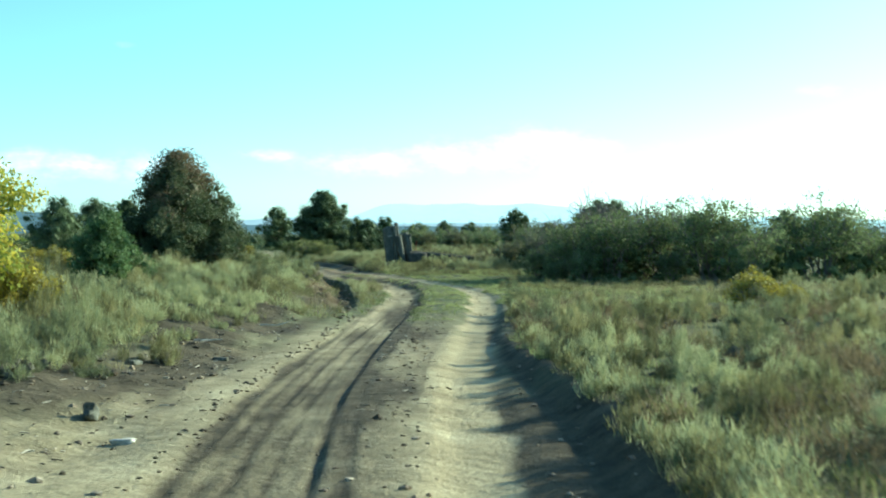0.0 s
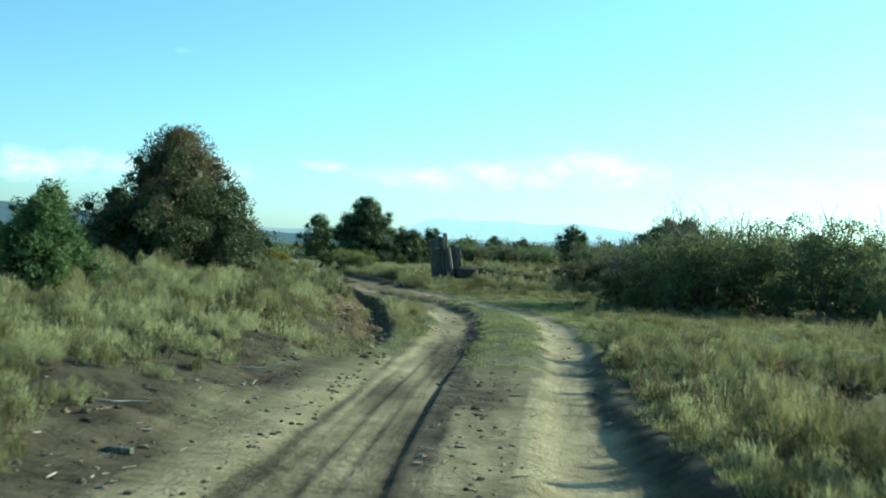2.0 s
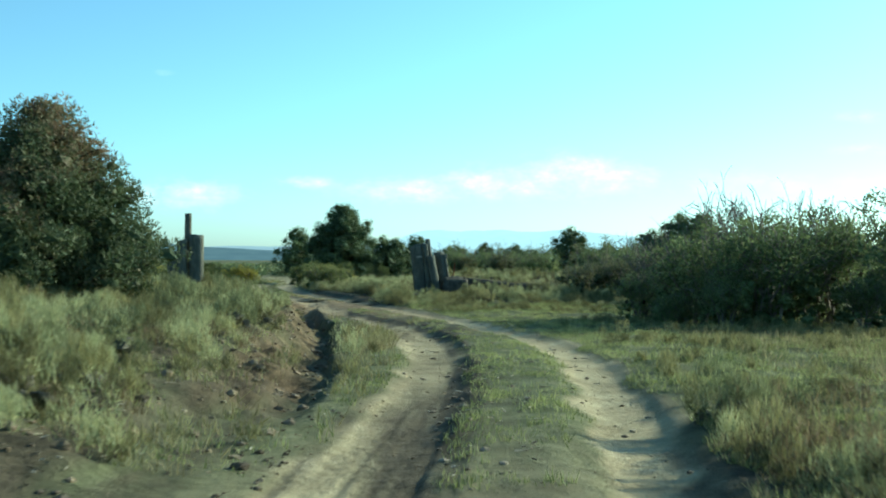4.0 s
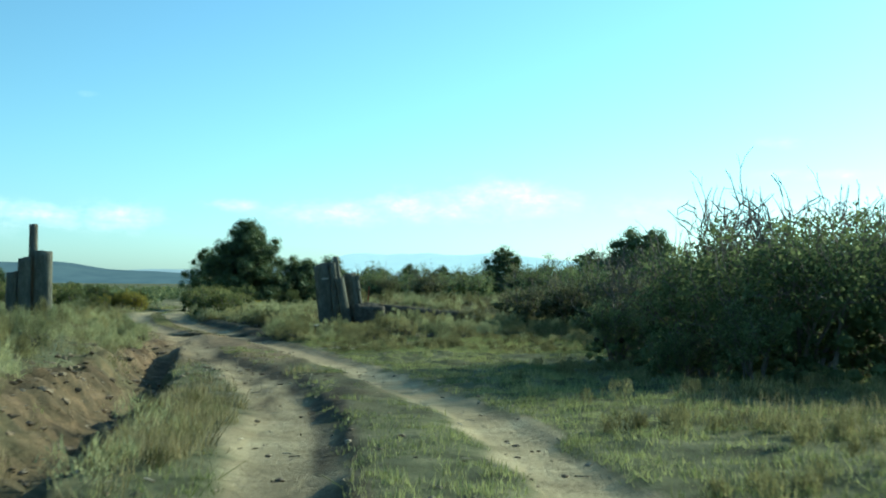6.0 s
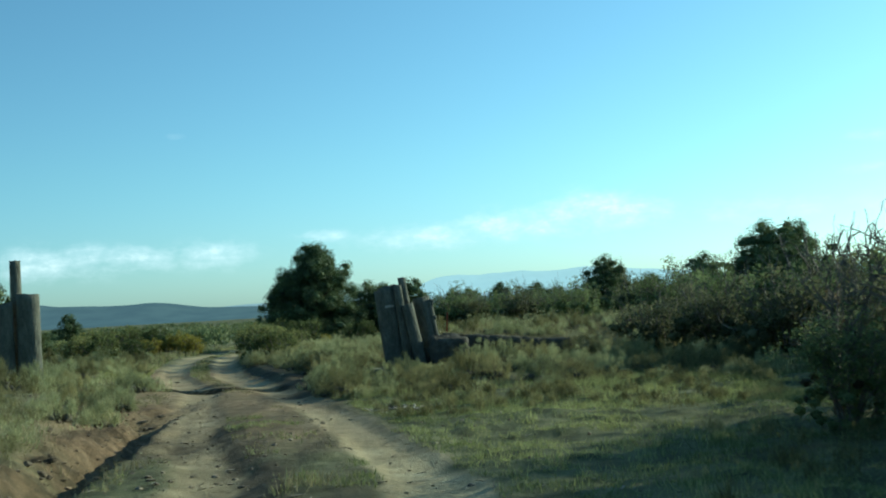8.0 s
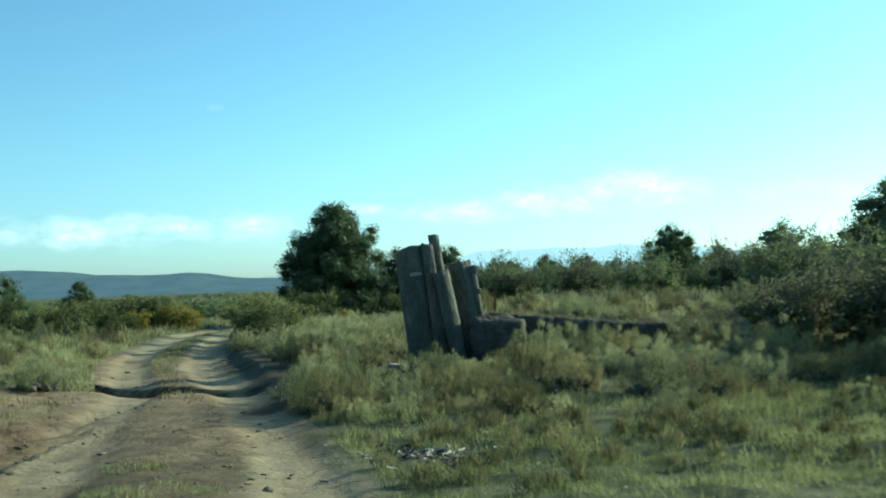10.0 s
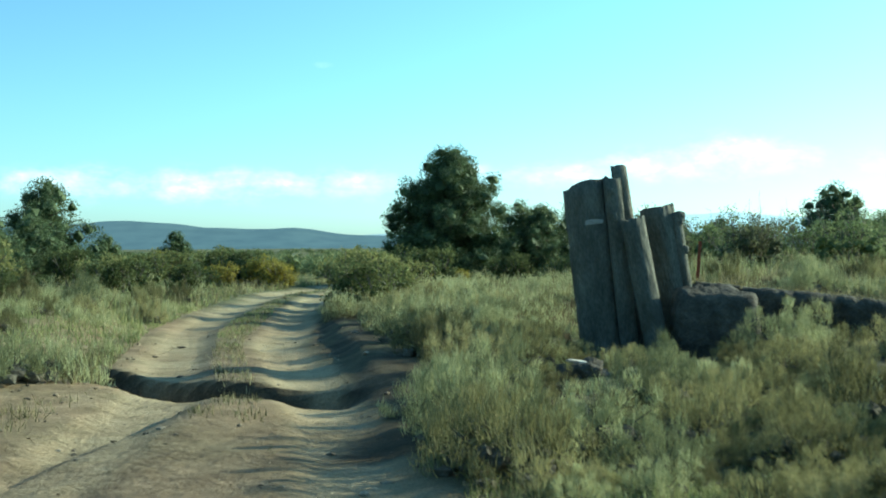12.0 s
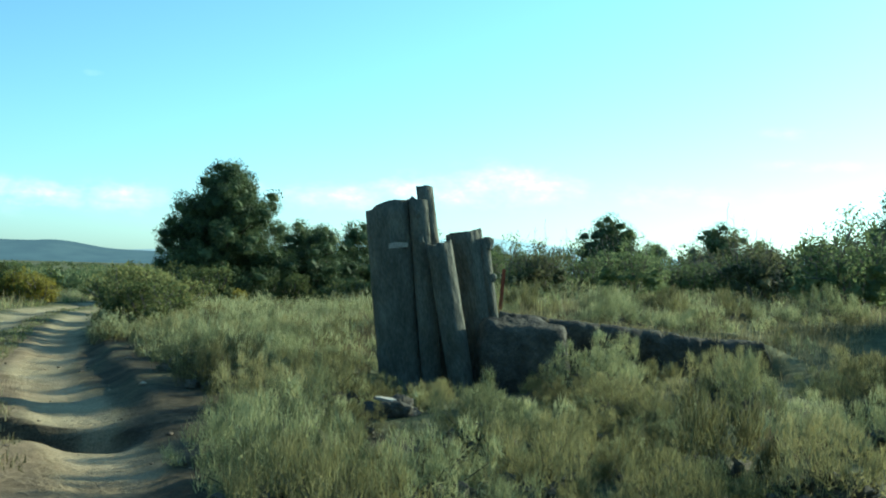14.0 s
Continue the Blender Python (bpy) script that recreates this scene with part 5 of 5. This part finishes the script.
# ---- gateway of upright logs ----
def log_post(name, seed, r0, r1, h, flat=1.0, slant=0.0, sides=20, rings=14, arch=0.0, split=0.0):
    """An upright weathered log: uneven, fluted, with a slanting top. flat squeezes it front to back; split leaves a deep crack with a raised lip."""
    r = np.random.default_rng(seed)
    V, F = [], []
    ph = r.uniform(0, 6.28, 6)
    for k in range(rings + 1):
        f = k / rings
        for s in range(sides):
            a = 2 * math.pi * s / sides
            rr = (r0 + (r1 - r0) * f) * (1 + 0.045 * math.sin(3 * a + ph[0] + f) + 0.022 * math.sin(7 * a + ph[1]) + 0.012 * math.sin(11 * a + 4 * f + ph[2]))
            if split:
                d = (a - 5.35 + math.pi) % (2 * math.pi) - math.pi
                rr *= 1 - split * math.exp(-(d / 0.16) ** 2) + 0.35 * split * math.exp(-((d - 0.42) / 0.18) ** 2)
            rr *= 1 + 0.010 * r.normal()
            if k == 0:
                rr *= 1.06
            x, y = rr * math.cos(a), rr * math.sin(a) * flat
            z = h * f + (slant * x - arch * x * x) * S(f, 0.5, 1.0) + (0.012 * r.normal() if k == rings else 0)
            V.append((x, y, z))
    for k in range(rings):
        for s in range(sides):
            a, b = k * sides + s, k * sides + (s + 1) % sides
            F.append((a, b, b + sides, a + sides))
    bm = bmesh.new()
    vs = [bm.verts.new(v) for v in V]
    for f in F:
        bm.faces.new([vs[i] for i in f]).smooth = True
    top = [vs[rings * sides + s] for s in range(sides)]
    c = bm.verts.new(sum((v.co for v in top), Vector()) / sides + Vector((0, 0, -0.015)))
    for s in range(sides):
        bm.faces.new((top[s], top[(s + 1) % sides], c))
    bm.faces.new([vs[s] for s in reversed(range(sides))])
    bm.normal_update()
    return part(name, bm, M["post"])


def stand(ob, base, top):
    """Puts a log with its foot at base and leans it to top; its own length is kept."""
    b, t = Vector(base), Vector(top)
    q = Vector((0, 0, 1)).rotation_difference(t - b)
    ob.matrix_basis = Matrix.Translation(b) @ q.to_matrix().to_4x4()
    return ob


def gate_log(seed, base, top, r0, r1, label, **k):
    h = (Vector(top) - Vector(base)).length
    ob = stand(log_post("gate_log", seed, r0, r1, h, **k), base, top)
    return tagged(ob, label, "log", "logs of the gateway")


big_log = gate_log(81, (-3.14, 70.3, -1.0), (-3.42, 70.3, 1.755), 0.28, 0.29, "broad weathered grey half-log set upright and leaning", flat=0.74, slant=0.20, arch=0.8)
scar = part("scar", mesh_of("scar", [(-0.13, 0, 0), (0.10, 0.01, 0.0), (0.11, 0, 0.05), (0.05, 0.0, 0.06), (0.02, 0, 0.10), (-0.04, 0, 0.07), (-0.12, 0.0, 0.06), (-0.13, 0.03, 0), (0.10, 0.04, 0.0), (0.11, 0.03, 0.05), (0.05, 0.03, 0.06), (0.02, 0.03, 0.10), (-0.04, 0.03, 0.07), (-0.12, 0.03, 0.06)],
            [(0, 1, 8, 7), (1, 2, 9, 8), (2, 3, 10, 9), (3, 4, 11, 10), (4, 5, 12, 11), (5, 6, 13, 12), (6, 0, 7, 13), (0, 6, 5, 3), (0, 3, 2, 1)]), M["weathered_tag"], big_log, "pale broken scar")
scar.matrix_basis = pose(0.09, -0.212, 2.19)
slab = gate_log(90, (-2.78, 70.14, -1.0), (-3.06, 70.14, 1.78), 0.125, 0.115, "split slab of grey wood standing against the broad log", flat=1.0, slant=-0.15, sides=14)
gate_log(82, (-2.387, 69.95, -0.95), (-2.80, 69.95, 1.24), 0.15, 0.155, "slender grey log leaning on a broader one", slant=0.1)
gate_log(83, (-2.63, 70.75, -0.65), (-2.985, 70.75, 1.98), 0.12, 0.105, "tall thin grey pole behind the logs", slant=-0.12, sides=12)
gate_log(84, (-2.13, 70.6, -0.95), (-2.47, 70.6, 1.41), 0.25, 0.225, "weathered grey log leaning in a gateway cluster", slant=0.04, split=0.1)
edge_log = gate_log(85, (-1.965, 70.52, -0.65), (-2.24, 70.52, 1.33), 0.085, 0.075, "narrow grey log with knobbly edge", slant=0.1, sides=12)
gate_log(86, (-12.22, 67.8, -0.4), (-12.22, 67.8, 2.06), 0.30, 0.29, "broad weathered grey upright log", slant=-0.08, flat=0.8)
gate_log(87, (-12.66, 68.1, -0.4), (-12.64, 68.1, 2.93), 0.16, 0.135, "tall thin grey pole of the gateway", sides=12)
gate_log(88, (-12.80, 67.7, -0.4), (-12.80, 67.7, 1.84), 0.22, 0.20, "grey upright log in a gateway cluster", slant=0.2)
gate_log(89, (-13.2, 67.75, -0.4), (-13.18, 67.75, 1.37), 0.22, 0.20, "short grey upright log at the cluster's end", slant=0.15)


def rough_block(name, seed, size, mat, label, category, cuts=3, rough=0.09):
    """A broken lump with worn edges."""
    r = random.Random(seed)
    bm = bmesh.new()
    bmesh.ops.create_icosphere(bm, subdivisions=cuts, radius=0.5)
    off = Vector((r.random() * 50, r.random() * 50, r.random() * 50))
    for v in bm.verts:
        d = v.co.normalized()
        q = max(abs(d.x), abs(d.y), abs(d.z))
        v.co = d * 0.5 * (1 / q) ** 0.8
        v.co += d * (rough * 2.2 * noise.noise(v.co * 2.2 + off) + rough * noise.noise(v.co * 6 + off) + 0.7 * rough * noise.noise(v.co * 13 + off))
        v.co = Vector((v.co.x * size[0], v.co.y * size[1], v.co.z * size[2]))
    for f in bm.faces:
        f.smooth = cuts > 2
    return tagged(part(name, bm, mat), label, category)


def knot(log, seed, size, x, y, z):
    k = rough_block("knot", seed, size, M["post"], "", "", 2, 0.10)
    k.parent = log
    k.matrix_basis = pose(x, y, z)
    for tag in ("label", "category"):
        if tag in k:
            del k[tag]


knot(edge_log, 41, (0.13, 0.12, 0.17), 0.05, -0.02, 1.93)
knot(edge_log, 42, (0.10, 0.09, 0.10), 0.06, -0.03, 1.50)
knot(slab, 43, (0.07, 0.06, 0.10), -0.02, -0.10, 2.62)
knot(slab, 44, (0.06, 0.05, 0.12), 0.0, -0.105, 2.30)
# block of hardened earth at the left end of the bank, not rock
rough_block("boulder", 3, (1.05, 0.72, 1.16), M["soil_log"], "dark blocky lump of hardened earth beside the gateway logs", "rock", 4, 0.05).matrix_basis = pose(-1.80, 70.12, -0.24, 0, 4, 8)


def earth_bank(x0, x1, y, foot, top, seed, label):
    """A broken, undercut bank of dark earth: rough upright face, crumbling lip, level top that runs back into the ground."""
    nx = 120
    prof = [(0.00, 0.0), (0.03, 0.12), (0.02, 0.25), (0.05, 0.38), (0.03, 0.5), (0.0, 0.62), (-0.02, 0.74), (-0.05, 0.86), (-0.04, 0.95), (0.02, 1.0), (0.16, 1.02), (0.4, 1.0), (0.7, 0.9), (1.0, 0.2)]
    V = []
    for k in range(nx + 1):
        f = k / nx
        x = x0 + (x1 - x0) * f
        ends = S(f, 0.0, 0.06) * (1 - S(f, 0.94, 1.0))
        lip = float(top + 0.06 * vnoise(x * 1.3, seed) + 0.015 * vnoise(x * 4.1, seed + 3) - 0.32 * f)
        yy = float(y + 0.16 * vnoise(x * 0.9, seed + 7) + 0.07 * vnoise(x * 3.3, seed + 9))
        for j, (d, h) in enumerate(prof):
            q = Vector((x * 3, h * 2.6, seed))
            dd = 0.10 * noise.noise(q) + 0.04 * noise.noise(q * 2.7) + 0.035 * noise.noise(q * 6.1)
            V.append((x + 0.05 * noise.noise(q * 3 + Vector((9, 0, 0))), yy + d + dd - 0.1 * (1 - h) * (h < 0.5), foot + (lip - foot) * h * float(0.35 + 0.65 * ends) + 0.015 * noise.noise(q * 5)))
    n = len(prof)
    F = [(k * n + j, (k + 1) * n + j, (k + 1) * n + j + 1, k * n + j + 1) for k in range(nx) for j in range(n - 1)]
    bank = tagged(part("earth_bank", mesh_of("earth_bank", V, F, True), M["soil_log"]), label, "bank")
    r = np.random.default_rng(seed)
    xs = r.uniform(x0 + 0.1, x1 - 0.1, 1500)
    lip = top + 0.06 * vnoise(xs * 1.3, seed) + 0.015 * vnoise(xs * 4.1, seed + 3) - 0.32 * (xs - x0) / (x1 - x0)
    ys = y + 0.16 * vnoise(xs * 0.9, seed + 7) + 0.07 * vnoise(xs * 3.3, seed + 9) + r.uniform(0.0, 0.55, len(xs))
    part("turf", mesh_of("turf", *blades(xs, ys, r.uniform(0.03, 0.13, len(xs)), r.uniform(0.006, 0.013, len(xs)), r, 0.9, lip)), M["dry_grass"], bank, "dry turf along the broken edge")["kind"] = "stuff"
    return bank


earth_bank(-2.15, 1.75, 71.1, -0.85, 0.37, 5, "dark crumbling earth bank with a broken edge under dry grass")
stump = rough_block("charred_stump", 9, (0.62, 0.5, 0.42), M["soil_log"], "low charred stump with a pale broken top", "stump", 4, 0.13)
put(stump, -3.3, 66.4, 0.72, sink=0.02)
pale_top = rough_block("broken_top", 10, (0.28, 0.16, 0.06), M["pale_wood"], "", "", 2)
if "category" in pale_top:
    del pale_top["category"]
pale_top.parent = stump
pale_top["label"] = "pale splintered wood"
pale_top.matrix_basis = pose(-0.05, 0, 0.22, 0, 8, 0)


def steel_post(x, y, h):
    bm = bmesh.new()
    for w, d, ox, oy in ((0.05, 0.008, 0, 0), (0.008, 0.05, 0, 0.028)):
        m = bmesh.ops.create_cube(bm, size=1)
        bmesh.ops.transform(bm, matrix=Matrix.Translation((ox, oy, h / 2)) @ Matrix.Diagonal((w, d, h, 1)), verts=m["verts"])
    ob = part("steel_post", bm, M["rust"])
    ob.matrix_basis = pose(x, y, float(ground_z(x, y)) - 0.05, 2, 4, 20)
    return tagged(ob, "short rusty red steel fence post", "post")


steel_post(-1.92, 72.2, 1.1)


# ---- loose wood, chips and stones ----
def stick(seed, length, rad, mat, label, name="stick"):
    r = np.random.default_rng(seed)
    pts = [np.array((length * (k / 4 - 0.5), 0.04 * length * r.normal(), 0.02 * length * r.normal())) for k in range(5)]
    segs = [(pts[k], pts[k + 1], rad * (1 - 0.12 * k), rad * (1 - 0.12 * (k + 1))) for k in range(4)]
    V, F = tubes(segs, 6)
    ob = part(name, mesh_of(name, V, F), mat)
    return tagged(ob, label, "wood", "scattered wood")


def lay(ob, x, y, turn, up=0.02, tilt=0):
    ob.matrix_basis = pose(x, y, float(ground_z(x, y)) + up, 0, tilt, turn)
    return ob


for seed, size, lab, x, y, turn, tilt in ((31, (0.40, 0.12, 0.13), "grey weathered wood chunk on sandy soil", -3.42, 11.9, 100, 24), (32, (0.20, 0.08, 0.05), "small pale wood splinter on sand", -2.86, 10.8, 160, 4),
                                         (34, (0.2, 0.08, 0.05), "small grey wood splinter near the track", -3.3, 17.6, 20, 3), (35, (0.24, 0.1, 0.07), "grey wood piece among weeds", -4.1, 16.2, 75, 6)):
    lay(rough_block("wood_chunk", seed, size, M["post"] if "grey" in lab else M["pale_wood"], lab, "wood", 3, 0.08), x, y, turn, size[2] * 0.35, tilt)
lay(stick(3, 0.9, 0.015, M["pale_wood"], "long bleached stick on bare ground"), -3.55, 23.5, 4, 0.03)
lay(stick(4, 0.6, 0.013, M["pale_wood"], "bleached stick among weeds"), -3.9, 19.4, 20, 0.03)
chips = [stick(20 + k, 0.19, 0.017, M[("pale_wood", "pale_wood", "twig")[k]], ("pale", "bleached", "grey")[k] + " wood chip from a scattered heap", "wood_chip") for k in range(3)] + [stick(23, 0.22, 0.03, M["soil_log"], "dark rotten wood chip from a scattered heap", "wood_chip")]
r_chip = np.random.default_rng(77)
for k in range(150):
    x, y = -2.02 + 0.27 * r_chip.normal(), 57.6 + 0.26 * r_chip.normal()
    src = chips[k] if k < 4 else copy_thing(chips[k % 4], Matrix.Identity(4))
    s = r_chip.uniform(0.3, 0.75)
    src.matrix_basis = pose(x, y, float(ground_z(x, y)) + 0.02 + 0.02 * r_chip.random(), r_chip.uniform(-20, 20), r_chip.uniform(-20, 20), r_chip.uniform(0, 360)) @ Matrix.Diagonal((s, s * r_chip.uniform(0.8, 1.8), s, 1))


def pebbles():
    r = np.random.default_rng(88)
    V0, F0 = [], []
    bm = bmesh.new()
    bmesh.ops.create_icosphere(bm, subdivisions=1, radius=1)
    base = np.array([v.co[:] for v in bm.verts])
    tri = np.array([[v.index for v in f.verts] for f in bm.faces])
    bm.free()
    n = 0
    for x0, x1, y0, y1, count in ((-6, -2.2, 6, 26, 420), (-1.3, -0.3, 6, 40, 240), (-2.5, 1, 24, 56, 220), (-10, -4, 56, 76, 420), (-5.6, -2.9, 28, 58, 900), (0.4, 1.0, 6, 40, 120)):
        for _ in range(count):
            x, y = r.uniform(x0, x1), r.uniform(y0, y1)
            s = 0.008 + 0.036 * r.random() ** 4
            v = base * (1 + 0.25 * r.normal(size=base.shape)) * (s * r.uniform(0.8, 1.5), s, s * 0.6)
            V0.append(v + (x, y, float(ground_z(x, y)) + s * 0.15))
            F0.append(tri + n)
            n += len(base)
    ob = part("gravel", mesh_of("gravel", np.concatenate(V0), np.concatenate(F0)), M["pebble"])
    tagged(ob, "loose pebbles and clods on the track", "gravel", kind="stuff")


pebbles()


def clods():
    """Crumbled lumps of soil below the wash-out and along the shoulder of the left track."""
    r = np.random.default_rng(83)
    V0, F0, n = [], [], 0
    bv, bf = SMALL_BALL
    for count, y0, y1, place, big in ((850, 26, 60, lambda y: line(GULLY, y) - r.uniform(-0.1, 1.5), 0.055), (170, 7, 30, lambda y: line(LEFT_RUT, y) - 0.66 + r.normal(0, 0.09), 0.022),
                                      (240, 8, 28, lambda y: line(LEFT_RUT, y) - r.uniform(1.2, 4.2), 0.04), (80, 7, 24, lambda y: line(LEFT_RUT, y) + r.normal(1.05, 0.12), 0.03), (160, 58, 72, lambda y: line(LEFT_RUT, y) - r.uniform(0.4, 2.4), 0.028)):
        for _ in range(count):
            y = r.uniform(y0, y1)
            x = float(place(y))
            q = 0.010 + big * r.random() ** 3
            v = bv * (1 + 0.22 * r.normal(size=bv.shape)) * (q * r.uniform(0.8, 1.6), q, q * 0.7)
            V0.append(v + (x, y, float(ground_z(x, y)) + q * 0.2))
            F0.append(bf + n)
            n += len(bv)
    ob = part("soil_clods", mesh_of("soil_clods", np.concatenate(V0), np.concatenate(F0)), M["clod"])
    tagged(ob, "crumbled lumps of brown soil beside the track", "soil", kind="stuff")


clods()


def litter():
    """Short splinters, bark and dry stalks lying about."""
    r = np.random.default_rng(91)
    V, F, n = [], [], 0
    for x0, x1, y0, y1, count in ((-6.2, -2.9, 9, 28, 600), (-1.2, -0.2, 12, 36, 130), (-2.4, 1.2, 30, 56, 160), (-4.5, -2.2, 26, 50, 160), (-4.2, -1.0, 56, 68, 120)):
        for _ in range(count):
            x, y = r.uniform(x0, x1), r.uniform(y0, y1)
            ln, w, a = 0.03 + 0.11 * r.random() ** 2, r.uniform(0.004, 0.013), r.uniform(0, math.pi)
            c = np.array((x, y, float(ground_z(x, y)) + 0.008))
            u, v, k = np.array((math.cos(a), math.sin(a), r.uniform(-0.2, 0.2))) * ln / 2, np.array((-math.sin(a), math.cos(a), 0)) * w / 2, np.array((0, 0, w * 0.8))
            V.append(np.array((c - u - v, c + u - v, c + u + v, c - u + v, c - u - v + k, c + u - v + k, c + u + v + k, c - u + v + k)))
            F.append(np.array(((4, 5, 6, 7), (0, 1, 5, 4), (1, 2, 6, 5), (2, 3, 7, 6), (3, 0, 4, 7))) + n)
            n += 8
    ob = part("litter", mesh_of("litter", np.concatenate(V), np.concatenate(F)), M["litter"])
    tagged(ob, "splinters, bark and dry stalks on bare soil", "litter", kind="stuff")


litter()
